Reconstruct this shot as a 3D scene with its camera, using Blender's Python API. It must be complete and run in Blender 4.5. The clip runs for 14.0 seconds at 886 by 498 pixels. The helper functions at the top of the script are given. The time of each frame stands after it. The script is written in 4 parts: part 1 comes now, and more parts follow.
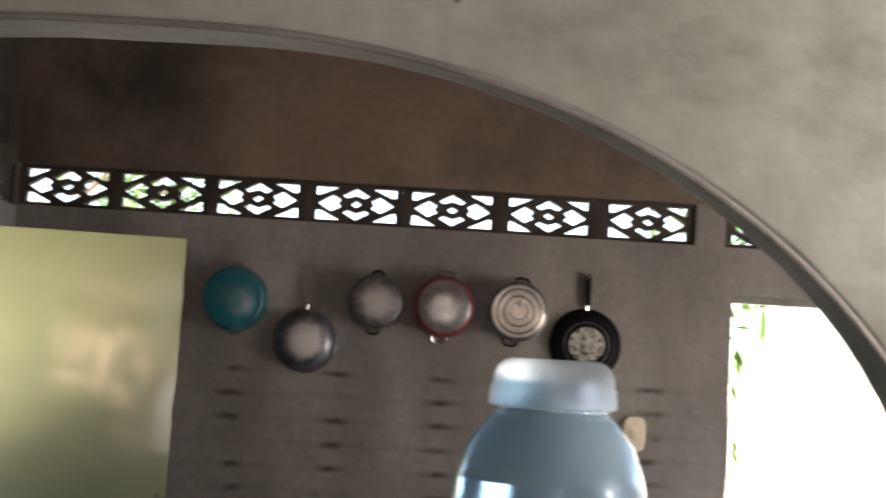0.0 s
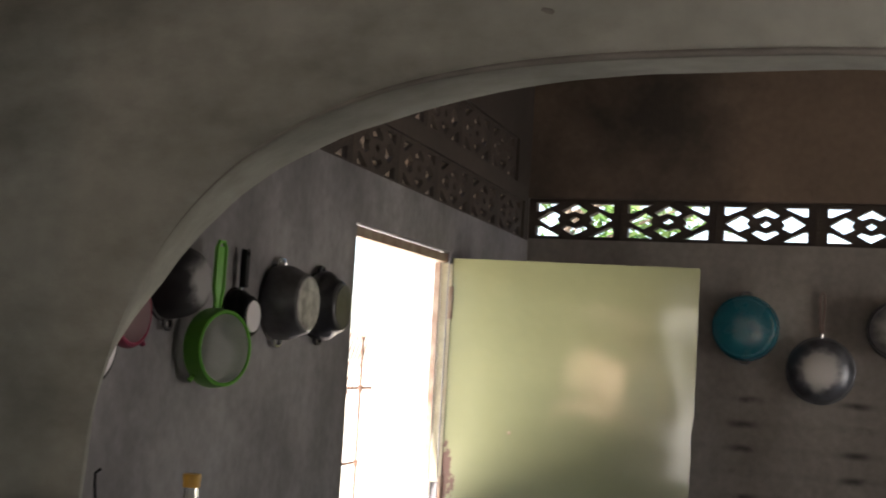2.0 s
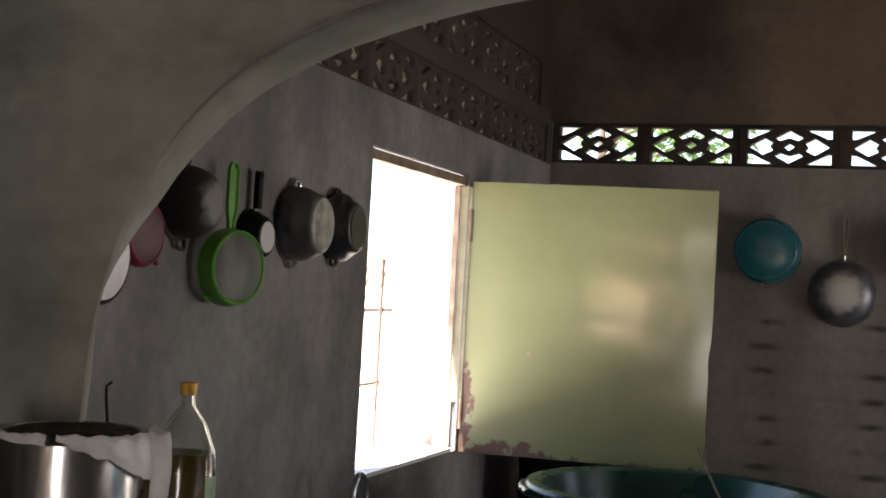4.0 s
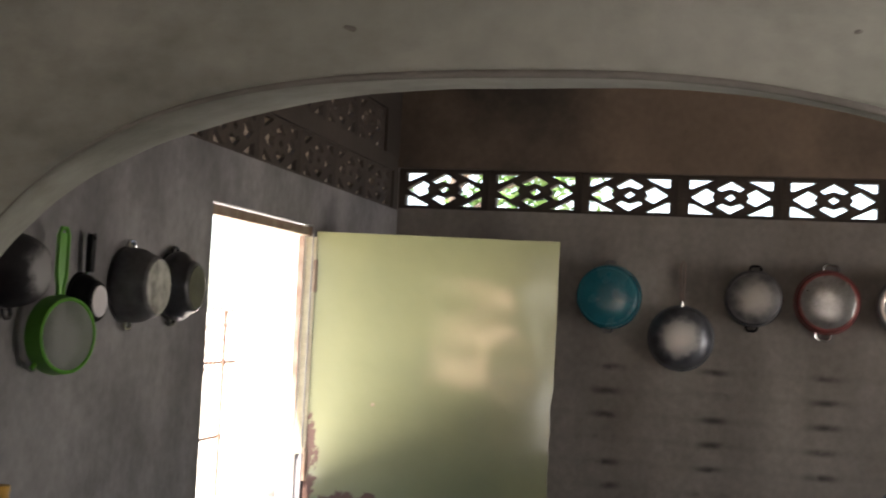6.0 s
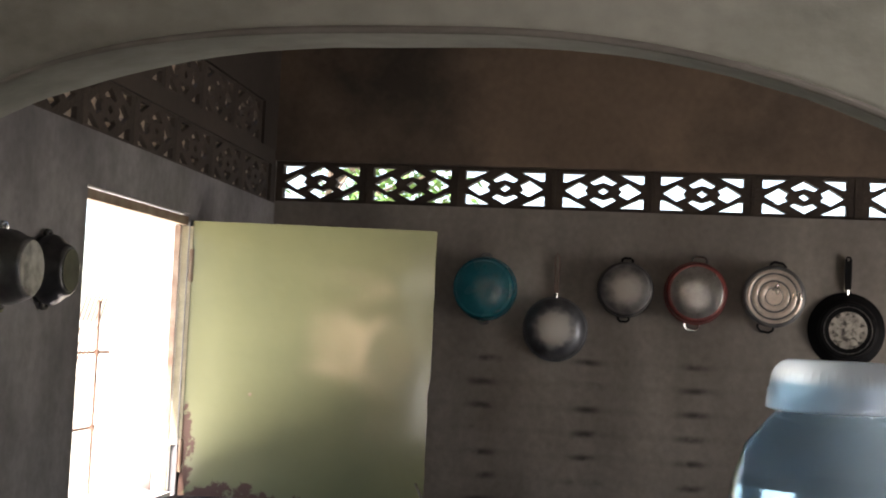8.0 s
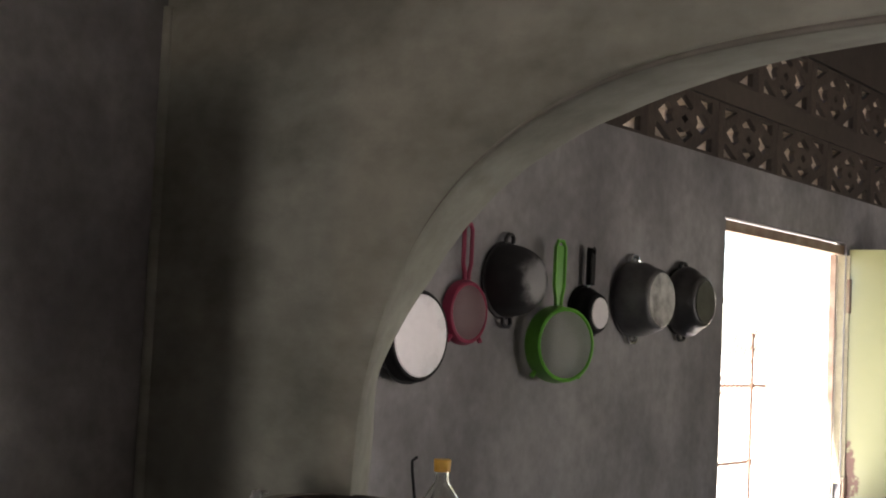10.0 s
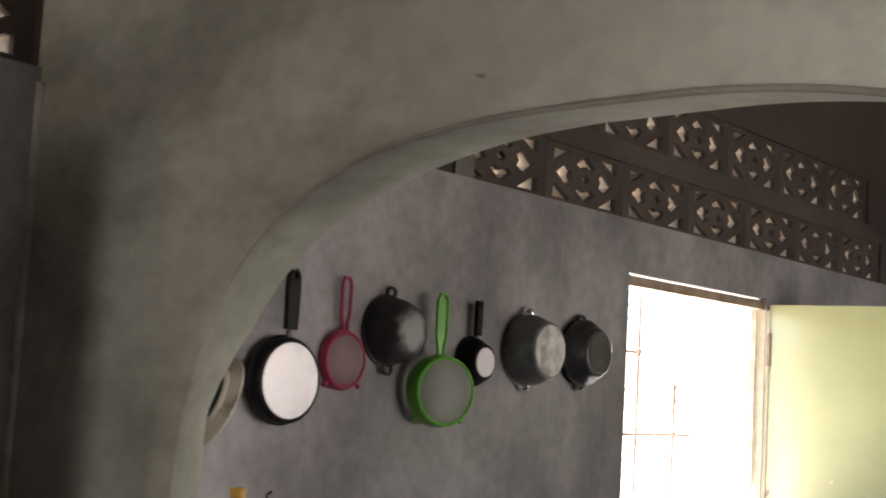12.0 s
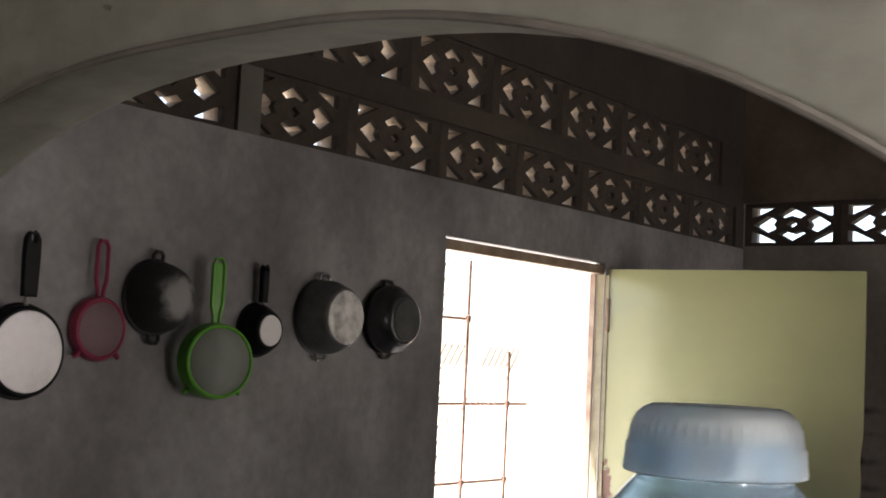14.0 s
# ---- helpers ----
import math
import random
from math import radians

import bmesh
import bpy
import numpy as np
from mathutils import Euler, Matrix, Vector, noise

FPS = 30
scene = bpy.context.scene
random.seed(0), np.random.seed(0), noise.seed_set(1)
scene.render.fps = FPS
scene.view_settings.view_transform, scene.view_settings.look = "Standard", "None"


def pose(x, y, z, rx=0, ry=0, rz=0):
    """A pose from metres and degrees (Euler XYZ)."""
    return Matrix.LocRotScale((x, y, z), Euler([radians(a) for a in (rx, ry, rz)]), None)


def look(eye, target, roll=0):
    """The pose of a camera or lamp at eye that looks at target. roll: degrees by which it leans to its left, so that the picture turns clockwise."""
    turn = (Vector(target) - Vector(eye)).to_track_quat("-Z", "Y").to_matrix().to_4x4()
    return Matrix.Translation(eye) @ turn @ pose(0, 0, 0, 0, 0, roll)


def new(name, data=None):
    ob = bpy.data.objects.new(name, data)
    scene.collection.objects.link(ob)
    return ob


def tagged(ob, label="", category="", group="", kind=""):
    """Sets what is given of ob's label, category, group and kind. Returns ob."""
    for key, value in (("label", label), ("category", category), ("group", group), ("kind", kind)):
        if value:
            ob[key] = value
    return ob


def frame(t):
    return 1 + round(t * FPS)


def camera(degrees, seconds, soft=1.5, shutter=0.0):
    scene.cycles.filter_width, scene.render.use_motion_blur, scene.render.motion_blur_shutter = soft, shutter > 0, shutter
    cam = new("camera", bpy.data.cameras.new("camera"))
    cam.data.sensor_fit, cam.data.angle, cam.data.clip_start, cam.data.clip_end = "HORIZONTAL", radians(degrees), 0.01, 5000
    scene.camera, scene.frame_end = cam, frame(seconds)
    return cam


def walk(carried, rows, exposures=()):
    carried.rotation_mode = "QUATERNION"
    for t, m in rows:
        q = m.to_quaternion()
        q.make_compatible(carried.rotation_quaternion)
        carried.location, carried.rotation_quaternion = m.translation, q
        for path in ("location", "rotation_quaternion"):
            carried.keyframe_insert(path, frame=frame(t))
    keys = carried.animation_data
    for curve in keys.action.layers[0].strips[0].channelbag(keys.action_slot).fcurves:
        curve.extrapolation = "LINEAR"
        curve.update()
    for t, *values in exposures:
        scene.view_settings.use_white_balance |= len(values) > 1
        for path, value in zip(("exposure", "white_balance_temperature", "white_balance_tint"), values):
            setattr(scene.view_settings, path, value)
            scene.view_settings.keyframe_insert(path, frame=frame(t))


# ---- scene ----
cam = camera(37.1, 14.0, soft=1.8, shutter=0.4)
EXPOSURE = 3.6
LIGHTER = [(0.0, -0.15), (0.5, -0.55), (1.0, -0.55), (2.5, -0.65), (5.0, -0.62), (6.5, -0.3), (7.5, -0.55), (9.0, -0.65), (11.5, 0.2), (12.5, 0.05), (13.0, -0.25), (13.5, -0.55), (14.0, -0.8)]
PATH = [
    (0, (0.186, 0.131, 1.675), (0.257, 2.123, 1.845), 3.3),
    (0.5, (0.152, 0.175, 1.712), (0.028, 2.166, 1.852), 3.3),
    (1, (0.118, 0.170, 1.755), (-0.172, 2.144, 1.880), 3.2),
    (1.5, (0.077, 0.162, 1.709), (-0.417, 2.094, 1.860), 3.4),
    (2, (0.063, 0.173, 1.687), (-0.567, 2.063, 1.853), 3.4),
    (2.5, (0.072, 0.172, 1.664), (-0.634, 2.038, 1.802), 3.3),
    (2.7, (0.086, 0.175, 1.661), (-0.635, 2.037, 1.784), 3.2),
    (4.9, (0.128, 0.157, 1.715), (-0.495, 2.057, 1.732), 2.9),
    (5, (0.121, 0.170, 1.727), (-0.495, 2.073, 1.741), 2.8),
    (5.5, (0.126, 0.177, 1.759), (-0.425, 2.099, 1.800), 2.9),
    (6, (0.157, 0.170, 1.753), (-0.317, 2.110, 1.857), 3.0),
    (6.2, (0.175, 0.163, 1.735), (-0.262, 2.111, 1.859), 3.0),
    (6.5, (0.184, 0.169, 1.726), (-0.205, 2.125, 1.866), 3.0),
    (7, (0.180, 0.173, 1.711), (-0.140, 2.142, 1.857), 2.9),
    (7.5, (0.168, 0.194, 1.698), (-0.108, 2.170, 1.840), 2.8),
    (8, (0.158, 0.148, 1.695), (-0.132, 2.123, 1.820), 2.7),
    (8.5, (0.119, 0.161, 1.684), (-0.416, 2.087, 1.769), 2.8),
    (9, (0.104, 0.240, 1.713), (-0.800, 2.024, 1.752), 2.8),
    (9.2, (0.142, 0.283, 1.684), (-0.902, 1.988, 1.738), 2.5),
    (11.3, (0.504, 0.234, 1.703), (-0.808, 1.732, 1.890), 3.2),
    (11.4, (0.524, 0.236, 1.704), (-0.780, 1.740, 1.900), 3.2),
    (12, (0.663, 0.308, 1.691), (-0.628, 1.821, 1.899), 3.3),
    (12.5, (0.694, 0.418, 1.671), (-0.567, 1.955, 1.884), 3.0),
    (13, (0.705, 0.539, 1.678), (-0.522, 2.105, 1.881), 3.1),
    (13.5, (0.729, 0.580, 1.696), (-0.458, 2.179, 1.875), 3.0),
    (14, (0.802, 0.623, 1.709), (-0.411, 2.205, 1.875), 2.8),
]
walk(cam, [(t, look(eye, target, roll)) for t, eye, target, roll in PATH], exposures=[(t, EXPOSURE + e, 6700, 16) for t, e in LIGHTER])

# ---- world, sun and large lights ----
world = bpy.data.worlds.new("sky")
scene.world = world
world.use_nodes = True
wn = world.node_tree.nodes
sky = wn.new("ShaderNodeTexSky")
sky.sky_type, sky.sun_disc = "NISHITA", False
sky.sun_elevation, sky.sun_rotation = radians(65), radians(-161)
wn["Background"].inputs["Strength"].default_value = 0.075
world.node_tree.links.new(sky.outputs["Color"], wn["Background"].inputs["Color"])

sun = new("sun", bpy.data.lights.new("sun", "SUN"))
sun.data.energy, sun.data.angle, sun.data.color = 3.8, radians(0.6), (1.0, 0.95, 0.88)
sun.matrix_world = look((-0.15, -0.45, 1.0), (0, 0, 0))


def daylight_lamp(name, eye, target, w, h, watts, color):
    """An area lamp that stands in for daylight."""
    lamp = new(name, bpy.data.lights.new(name, "AREA"))
    lamp.data.shape, lamp.data.size, lamp.data.size_y = "RECTANGLE", w, h
    lamp.data.energy, lamp.data.color = watts, color
    lamp.matrix_world = look(eye, target)
    return lamp


daylight_lamp("daylight_room_door", (1.0, -5.4, 1.1), (1.0, 0.0, 1.25), 0.8, 1.9, 5.4, (1.0, 0.97, 0.93))
daylight_lamp("daylight_room_window", (-0.63, -5.48, 1.43), (-0.63, 0.0, 1.50), 0.46, 0.20, 1.5, (1.0, 0.66, 0.42))
# added lamp, with no opening behind it, brightens the arch's right side
daylight_lamp("added_side_lamp", (3.0, 0.42, 1.5), (0.9, 1.47, 1.6), 0.9, 1.4, 64.0, (1.0, 0.95, 0.90))
daylight_lamp("daylight_kitchen_side_door", (2.79, 3.60, 1.42), (0.9, 5.0, 2.1), 0.75, 1.0, 2.7, (1.0, 0.97, 0.93))
daylight_lamp("daylight_kitchen_door", (1.90, 5.20, 0.95), (-0.9, 2.0, 1.6), 0.85, 1.7, 1.25, (1.0, 0.98, 0.95))
# lamp added low outside, in place of light thrown up by sunny ground
daylight_lamp("daylight_kitchen_window", (-2.0, 3.35, 0.66), (-0.6, 3.95, 1.95), 0.8, 0.5, 16.0, (1.0, 0.98, 0.95))


# ---- materials ----
def material(name, color, rough=0.7, metal=0.0, second=None, scale=4.0, fine=60.0, mix=0.5, bump=0.15, bump_scale=None, stretch=(1, 1, 1), spec=0.5, third=None, third_scale=1.3, third_amount=(0.55, 0.7)):
    """A surface with large stains, fine grain and relief."""
    m = bpy.data.materials.new(name)
    m.use_nodes = True
    n, l = m.node_tree.nodes, m.node_tree.links
    b = n["Principled BSDF"]
    b.inputs["Metallic"].default_value = metal
    b.inputs["Specular IOR Level"].default_value = spec
    tc = n.new("ShaderNodeTexCoord")
    mp = n.new("ShaderNodeMapping")
    mp.inputs["Scale"].default_value = stretch
    l.new(tc.outputs["Object"], mp.inputs["Vector"])
    big = n.new("ShaderNodeTexNoise")
    big.inputs["Scale"].default_value, big.inputs["Detail"].default_value = scale, 6
    small = n.new("ShaderNodeTexNoise")
    small.inputs["Scale"].default_value, small.inputs["Detail"].default_value = fine, 4
    l.new(mp.outputs["Vector"], big.inputs["Vector"])
    l.new(tc.outputs["Object"], small.inputs["Vector"])
    ramp = n.new("ShaderNodeMapRange")
    ramp.inputs["From Min"].default_value, ramp.inputs["From Max"].default_value = 0.35, 0.68
    l.new(big.outputs["Fac"], ramp.inputs["Value"])
    cm = n.new("ShaderNodeMix")
    cm.data_type = "RGBA"
    cm.inputs["A"].default_value = (*color, 1)
    cm.inputs["B"].default_value = (*(second or [c * 0.7 for c in color]), 1)
    l.new(ramp.outputs["Result"], cm.inputs["Factor"])
    out = cm.outputs["Result"]
    if third:
        spots = n.new("ShaderNodeTexNoise")
        spots.inputs["Scale"].default_value, spots.inputs["Detail"].default_value = third_scale, 9
        spots.inputs["Roughness"].default_value = 0.62
        l.new(mp.outputs["Vector"], spots.inputs["Vector"])
        sr = n.new("ShaderNodeMapRange")
        sr.inputs["From Min"].default_value, sr.inputs["From Max"].default_value = third_amount
        l.new(spots.outputs["Fac"], sr.inputs["Value"])
        tm = n.new("ShaderNodeMix")
        tm.data_type = "RGBA"
        tm.inputs["B"].default_value = (*third, 1)
        l.new(sr.outputs["Result"], tm.inputs["Factor"])
        l.new(out, tm.inputs["A"])
        out = tm.outputs["Result"]
    grain = n.new("ShaderNodeMix")
    grain.data_type, grain.blend_type = "RGBA", "MULTIPLY"
    grain.inputs["Factor"].default_value = mix
    gr = n.new("ShaderNodeMapRange")
    gr.inputs["From Min"].default_value, gr.inputs["From Max"].default_value = 0.3, 0.7
    gr.inputs["To Min"].default_value, gr.inputs["To Max"].default_value = 0.72, 1.0
    l.new(small.outputs["Fac"], gr.inputs["Value"])
    l.new(out, grain.inputs["A"])
    l.new(gr.outputs["Result"], grain.inputs["B"])
    l.new(grain.outputs["Result"], b.inputs["Base Color"])
    rr = n.new("ShaderNodeMapRange")
    rr.inputs["To Min"].default_value, rr.inputs["To Max"].default_value = max(0.02, rough - 0.1), min(1, rough + 0.1)
    l.new(big.outputs["Fac"], rr.inputs["Value"])
    l.new(rr.outputs["Result"], b.inputs["Roughness"])
    if bump:
        bt = small
        if bump_scale:
            bt = n.new("ShaderNodeTexNoise")
            bt.inputs["Scale"].default_value, bt.inputs["Detail"].default_value = bump_scale, 7
            l.new(tc.outputs["Object"], bt.inputs["Vector"])
        bp = n.new("ShaderNodeBump")
        bp.inputs["Strength"].default_value, bp.inputs["Distance"].default_value = bump, 0.01
        l.new(bt.outputs["Fac"], bp.inputs["Height"])
        l.new(bp.outputs["Normal"], b.inputs["Normal"])
    return m


def clear(name, color, rough, ior, weight=1.0, spec=0.5):
    m = bpy.data.materials.new(name)
    m.use_nodes = True
    b = m.node_tree.nodes["Principled BSDF"]
    b.inputs["Base Color"].default_value = (*color, 1)
    b.inputs["Roughness"].default_value = rough
    b.inputs["IOR"].default_value = ior
    b.inputs["Transmission Weight"].default_value = weight
    b.inputs["Specular IOR Level"].default_value = spec
    return m


PLASTER = material("grey_cement_plaster", (0.318, 0.306, 0.316), 0.85, second=(0.170, 0.163, 0.169), scale=3.2, fine=38, mix=0.75, bump=0.5, bump_scale=14, stretch=(1, 1, 0.75), third=(0.127, 0.121, 0.126), third_scale=2.0, third_amount=(0.45, 0.70))
UPPER = material("dark_brown_plaster", (0.225, 0.16, 0.116), 0.88, second=(0.14, 0.10, 0.074), scale=1.4, fine=40, mix=0.5, bump=0.3, bump_scale=12, third=(0.06, 0.047, 0.038), third_scale=1.1, third_amount=(0.45, 0.66))
ARCH = material("smooth_cement_render", (0.372, 0.374, 0.328), 0.78, second=(0.264, 0.270, 0.232), scale=2.2, fine=30, mix=0.55, bump=0.5, bump_scale=11, stretch=(0.8, 1, 1.7), third=(0.150, 0.150, 0.126), third_scale=3.0, third_amount=(0.47, 0.74))
# white base colour puts the blown-out daylight into the reveal and sill
PALEDAY = material("daylit_pale_plaster", (0.84, 0.82, 0.79), 0.8, second=(0.79, 0.76, 0.72), scale=5, fine=50, mix=0.2)
# the arch's underside: grime, with its shade darkened into the base colour
SOFFIT = material("grimy_shaded_render", (0.128, 0.120, 0.106), 0.8, second=(0.075, 0.070, 0.063), scale=6, fine=30, mix=0.5, bump=0.3, bump_scale=14, third=(0.09, 0.082, 0.07), third_scale=6, third_amount=(0.5, 0.75))


def pale_foot(m, foot_color):
    """The left jamb's foot is as pale as the wall's face; the grime and painted shade begin higher up, unevenly."""
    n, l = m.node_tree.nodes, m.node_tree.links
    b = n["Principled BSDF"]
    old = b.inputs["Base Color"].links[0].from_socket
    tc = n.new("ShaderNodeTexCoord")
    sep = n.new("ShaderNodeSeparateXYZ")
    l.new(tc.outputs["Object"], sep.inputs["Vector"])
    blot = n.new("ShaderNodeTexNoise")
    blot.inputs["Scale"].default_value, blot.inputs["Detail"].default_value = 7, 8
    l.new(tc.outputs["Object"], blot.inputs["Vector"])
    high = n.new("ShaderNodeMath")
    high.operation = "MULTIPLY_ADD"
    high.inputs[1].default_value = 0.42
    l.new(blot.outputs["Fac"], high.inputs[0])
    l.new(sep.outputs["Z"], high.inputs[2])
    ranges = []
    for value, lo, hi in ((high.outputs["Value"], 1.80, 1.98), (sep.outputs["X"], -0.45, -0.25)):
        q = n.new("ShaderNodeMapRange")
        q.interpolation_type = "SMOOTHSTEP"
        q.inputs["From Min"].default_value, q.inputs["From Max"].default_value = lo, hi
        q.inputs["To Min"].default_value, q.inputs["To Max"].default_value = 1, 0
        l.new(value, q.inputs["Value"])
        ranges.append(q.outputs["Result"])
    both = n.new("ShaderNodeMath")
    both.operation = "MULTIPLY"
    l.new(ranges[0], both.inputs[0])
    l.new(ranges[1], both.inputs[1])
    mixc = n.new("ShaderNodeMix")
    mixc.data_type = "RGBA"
    mixc.inputs["B"].default_value = (*foot_color, 1)
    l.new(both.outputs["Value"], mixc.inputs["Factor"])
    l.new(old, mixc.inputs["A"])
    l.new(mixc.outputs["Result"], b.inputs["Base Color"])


pale_foot(SOFFIT, (0.285, 0.282, 0.248))
DARKCEM = material("dark_mottled_cement", (0.16, 0.15, 0.13), 0.85, second=(0.26, 0.245, 0.22), scale=7, fine=40, bump=0.3)
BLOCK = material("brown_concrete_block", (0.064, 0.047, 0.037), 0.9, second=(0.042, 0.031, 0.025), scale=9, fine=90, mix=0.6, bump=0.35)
DARKWALL = material("blackish_brown_plaster", (0.060, 0.046, 0.037), 0.9, second=(0.036, 0.028, 0.023), scale=2.2, fine=40, mix=0.5, bump=0.3, bump_scale=12)
# pale colour that paints daylight onto the outer part of the block holes
LITHOLES = material("daylit_block_holes", (0.55, 0.46, 0.375), 0.9, second=(0.42, 0.34, 0.27), scale=9, fine=90, mix=0.6, bump=0.35)
CEIL = material("brownish_concrete_ceiling", (0.20, 0.175, 0.15), 0.9, scale=1.2, fine=30)
FLOOR = material("cement_floor", (0.26, 0.24, 0.22), 0.6, scale=1.5, fine=30)
GROUND = material("dry_sandy_ground", (0.50, 0.45, 0.36), 0.95, second=(0.38, 0.36, 0.26), scale=0.4, fine=12)
FRAME = material("rusty_brown_steel_frame", (0.20, 0.12, 0.08), 0.6, second=(0.34, 0.27, 0.20), scale=14, fine=80, metal=0.2)
GRILLE = material("rusted_iron_bar", (0.11, 0.065, 0.045), 0.7, second=(0.20, 0.11, 0.075), scale=30, fine=120, metal=0.3)
BLACK = material("black_bakelite", (0.006, 0.006, 0.007), 0.5, scale=20, fine=90, bump=0.05, spec=0.15)
SOOT = material("sooted_dark_metal", (0.045, 0.044, 0.047), 0.42, second=(0.018, 0.018, 0.019), scale=18, fine=70, metal=0.5, bump=0.08)
ALU = material("worn_aluminium", (0.40, 0.385, 0.375), 0.31, second=(0.25, 0.24, 0.235), scale=22, fine=110, metal=0.9, bump=0.10, third=(0.12, 0.11, 0.105), third_scale=16, third_amount=(0.55, 0.76))
POLISHED = material("polished_worn_aluminium", (0.50, 0.485, 0.47), 0.24, second=(0.34, 0.33, 0.32), scale=9, fine=70, mix=0.25, metal=1.0, bump=0.03, third=(0.16, 0.15, 0.145), third_scale=9, third_amount=(0.58, 0.8))
DULL = material("dull_aluminium_side", (0.20, 0.20, 0.205), 0.42, second=(0.10, 0.10, 0.105), scale=14, fine=80, metal=0.7, bump=0.06)
BRIGHT = material("ringed_bright_aluminium", (0.93, 0.80, 0.72), 0.30, second=(0.62, 0.54, 0.49), scale=16, fine=110, metal=0.8, bump=0.05)
BASEGREY = material("scoured_grey_pot_bottom", (0.66, 0.65, 0.64), 0.36, second=(0.30, 0.29, 0.29), scale=26, fine=90, mix=0.4, metal=0.7, bump=0.08, third=(0.16, 0.15, 0.145), third_scale=22, third_amount=(0.5, 0.7))
DARKPOT = material("dark_grey_worn_metal", (0.10, 0.10, 0.105), 0.32, second=(0.05, 0.05, 0.053), scale=16, fine=80, metal=0.75, bump=0.05)
CHARRED = material("dark_brown_charred_food", (0.055, 0.040, 0.036), 0.8, second=(0.022, 0.018, 0.017), scale=40, fine=140, bump=0.6, third=(0.16, 0.12, 0.10), third_scale=60, third_amount=(0.56, 0.66))
WOODGRIP = material("worn_reddish_handle", (0.24, 0.16, 0.13), 0.5, second=(0.12, 0.09, 0.08), scale=14, fine=80, bump=0.05)
STEEL = material("polished_steel", (0.66, 0.66, 0.66), 0.2, second=(0.55, 0.55, 0.55), scale=30, fine=90, metal=1.0, bump=0.02)
CREAM = material("speckled_enamel_base", (0.56, 0.52, 0.46), 0.5, second=(0.22, 0.20, 0.175), scale=34, fine=120, third=(0.05, 0.045, 0.04), third_scale=40, third_amount=(0.50, 0.60))
WHITE = material("off_white_enamel", (0.82, 0.78, 0.81), 0.3, second=(0.74, 0.70, 0.73), scale=6, fine=60, mix=0.2, bump=0.02, third=(0.58, 0.55, 0.57), third_scale=10)
CREAMEN = material("stained_cream_enamel", (0.62, 0.57, 0.47), 0.4, second=(0.48, 0.43, 0.34), scale=14, fine=70, mix=0.4, bump=0.03, third=(0.10, 0.08, 0.06), third_scale=18, third_amount=(0.58, 0.75))
CREAMST = material("cream_painted_steel", (0.62, 0.57, 0.40), 0.5, second=(0.50, 0.44, 0.30), scale=18, fine=80, bump=0.1)
TEAL = material("teal_enamel", (0.009, 0.125, 0.165), 0.27, second=(0.007, 0.095, 0.13), scale=8, fine=80, bump=0.03)
RED = material("dark_red_enamel", (0.20, 0.035, 0.03), 0.4, second=(0.12, 0.03, 0.03), scale=12, fine=80, bump=0.04)
GREENPL = material("bright_green_plastic", (0.125, 0.44, 0.04), 0.4, second=(0.10, 0.35, 0.03), scale=10, fine=80, bump=0.02)
PINKPL = material("raspberry_pink_plastic", (0.30, 0.022, 0.068), 0.4, second=(0.23, 0.018, 0.055), scale=10, fine=80, bump=0.02)
DGREEN = material("dark_green_enamel", (0.012, 0.035, 0.028), 0.6, second=(0.01, 0.02, 0.018), scale=10, fine=80, bump=0.03, spec=0.2)
TUBGREEN = material("dark_green_tub_plastic", (0.006, 0.062, 0.042), 0.28, second=(0.005, 0.047, 0.033), scale=6, fine=60, bump=0.03)
CREAMPL = material("ivory_switch_plastic", (0.80, 0.68, 0.50), 0.4, second=(0.76, 0.64, 0.47), scale=10, fine=60, bump=0.02)
GOLD = material("yellow_bottle_cap", (0.62, 0.36, 0.06), 0.4, second=(0.5, 0.27, 0.05), scale=40, fine=120, bump=0.02)
LABEL = material("pale_green_paper_label", (0.45, 0.55, 0.42), 0.6, second=(0.12, 0.26, 0.14), scale=30, fine=70, bump=0.0)
CLOTH = material("crumpled_white_plastic", (0.78, 0.77, 0.79), 0.45, second=(0.66, 0.66, 0.69), scale=18, fine=60, bump=0.3, bump_scale=25)
BARK = material("tree_bark", (0.16, 0.12, 0.09), 0.9, scale=6, fine=40, bump=0.4)
LEAF = material("green_leaf", (0.09, 0.20, 0.03), 0.55, second=(0.06, 0.13, 0.02), scale=2, fine=20, bump=0.0)
SUNLEAF = material("thin_sunlit_leaf", (0.14, 0.30, 0.04), 0.5, second=(0.10, 0.24, 0.03), scale=8, fine=60, bump=0.0)
SUNLEAF.node_tree.nodes["Principled BSDF"].inputs["Transmission Weight"].default_value = 0.35
SUNLEAF.node_tree.nodes["Principled BSDF"].inputs["IOR"].default_value = 1.02
GLASS = clear("bottle_glass", (0.95, 0.97, 0.94), 0.02, 1.45)
OIL = clear("cooking_oil", (0.26, 0.14, 0.025), 0.0, 1.36)
JUG = clear("blue_bottle_plastic", (0.60, 0.77, 0.90), 0.13, 1.3, 0.85)
WATER = clear("drinking_water", (0.80, 0.92, 0.97), 0.0, 1.33)
CAP = clear("milky_cap_plastic", (0.70, 0.75, 0.80), 0.62, 1.25, 0.9, 0.3)


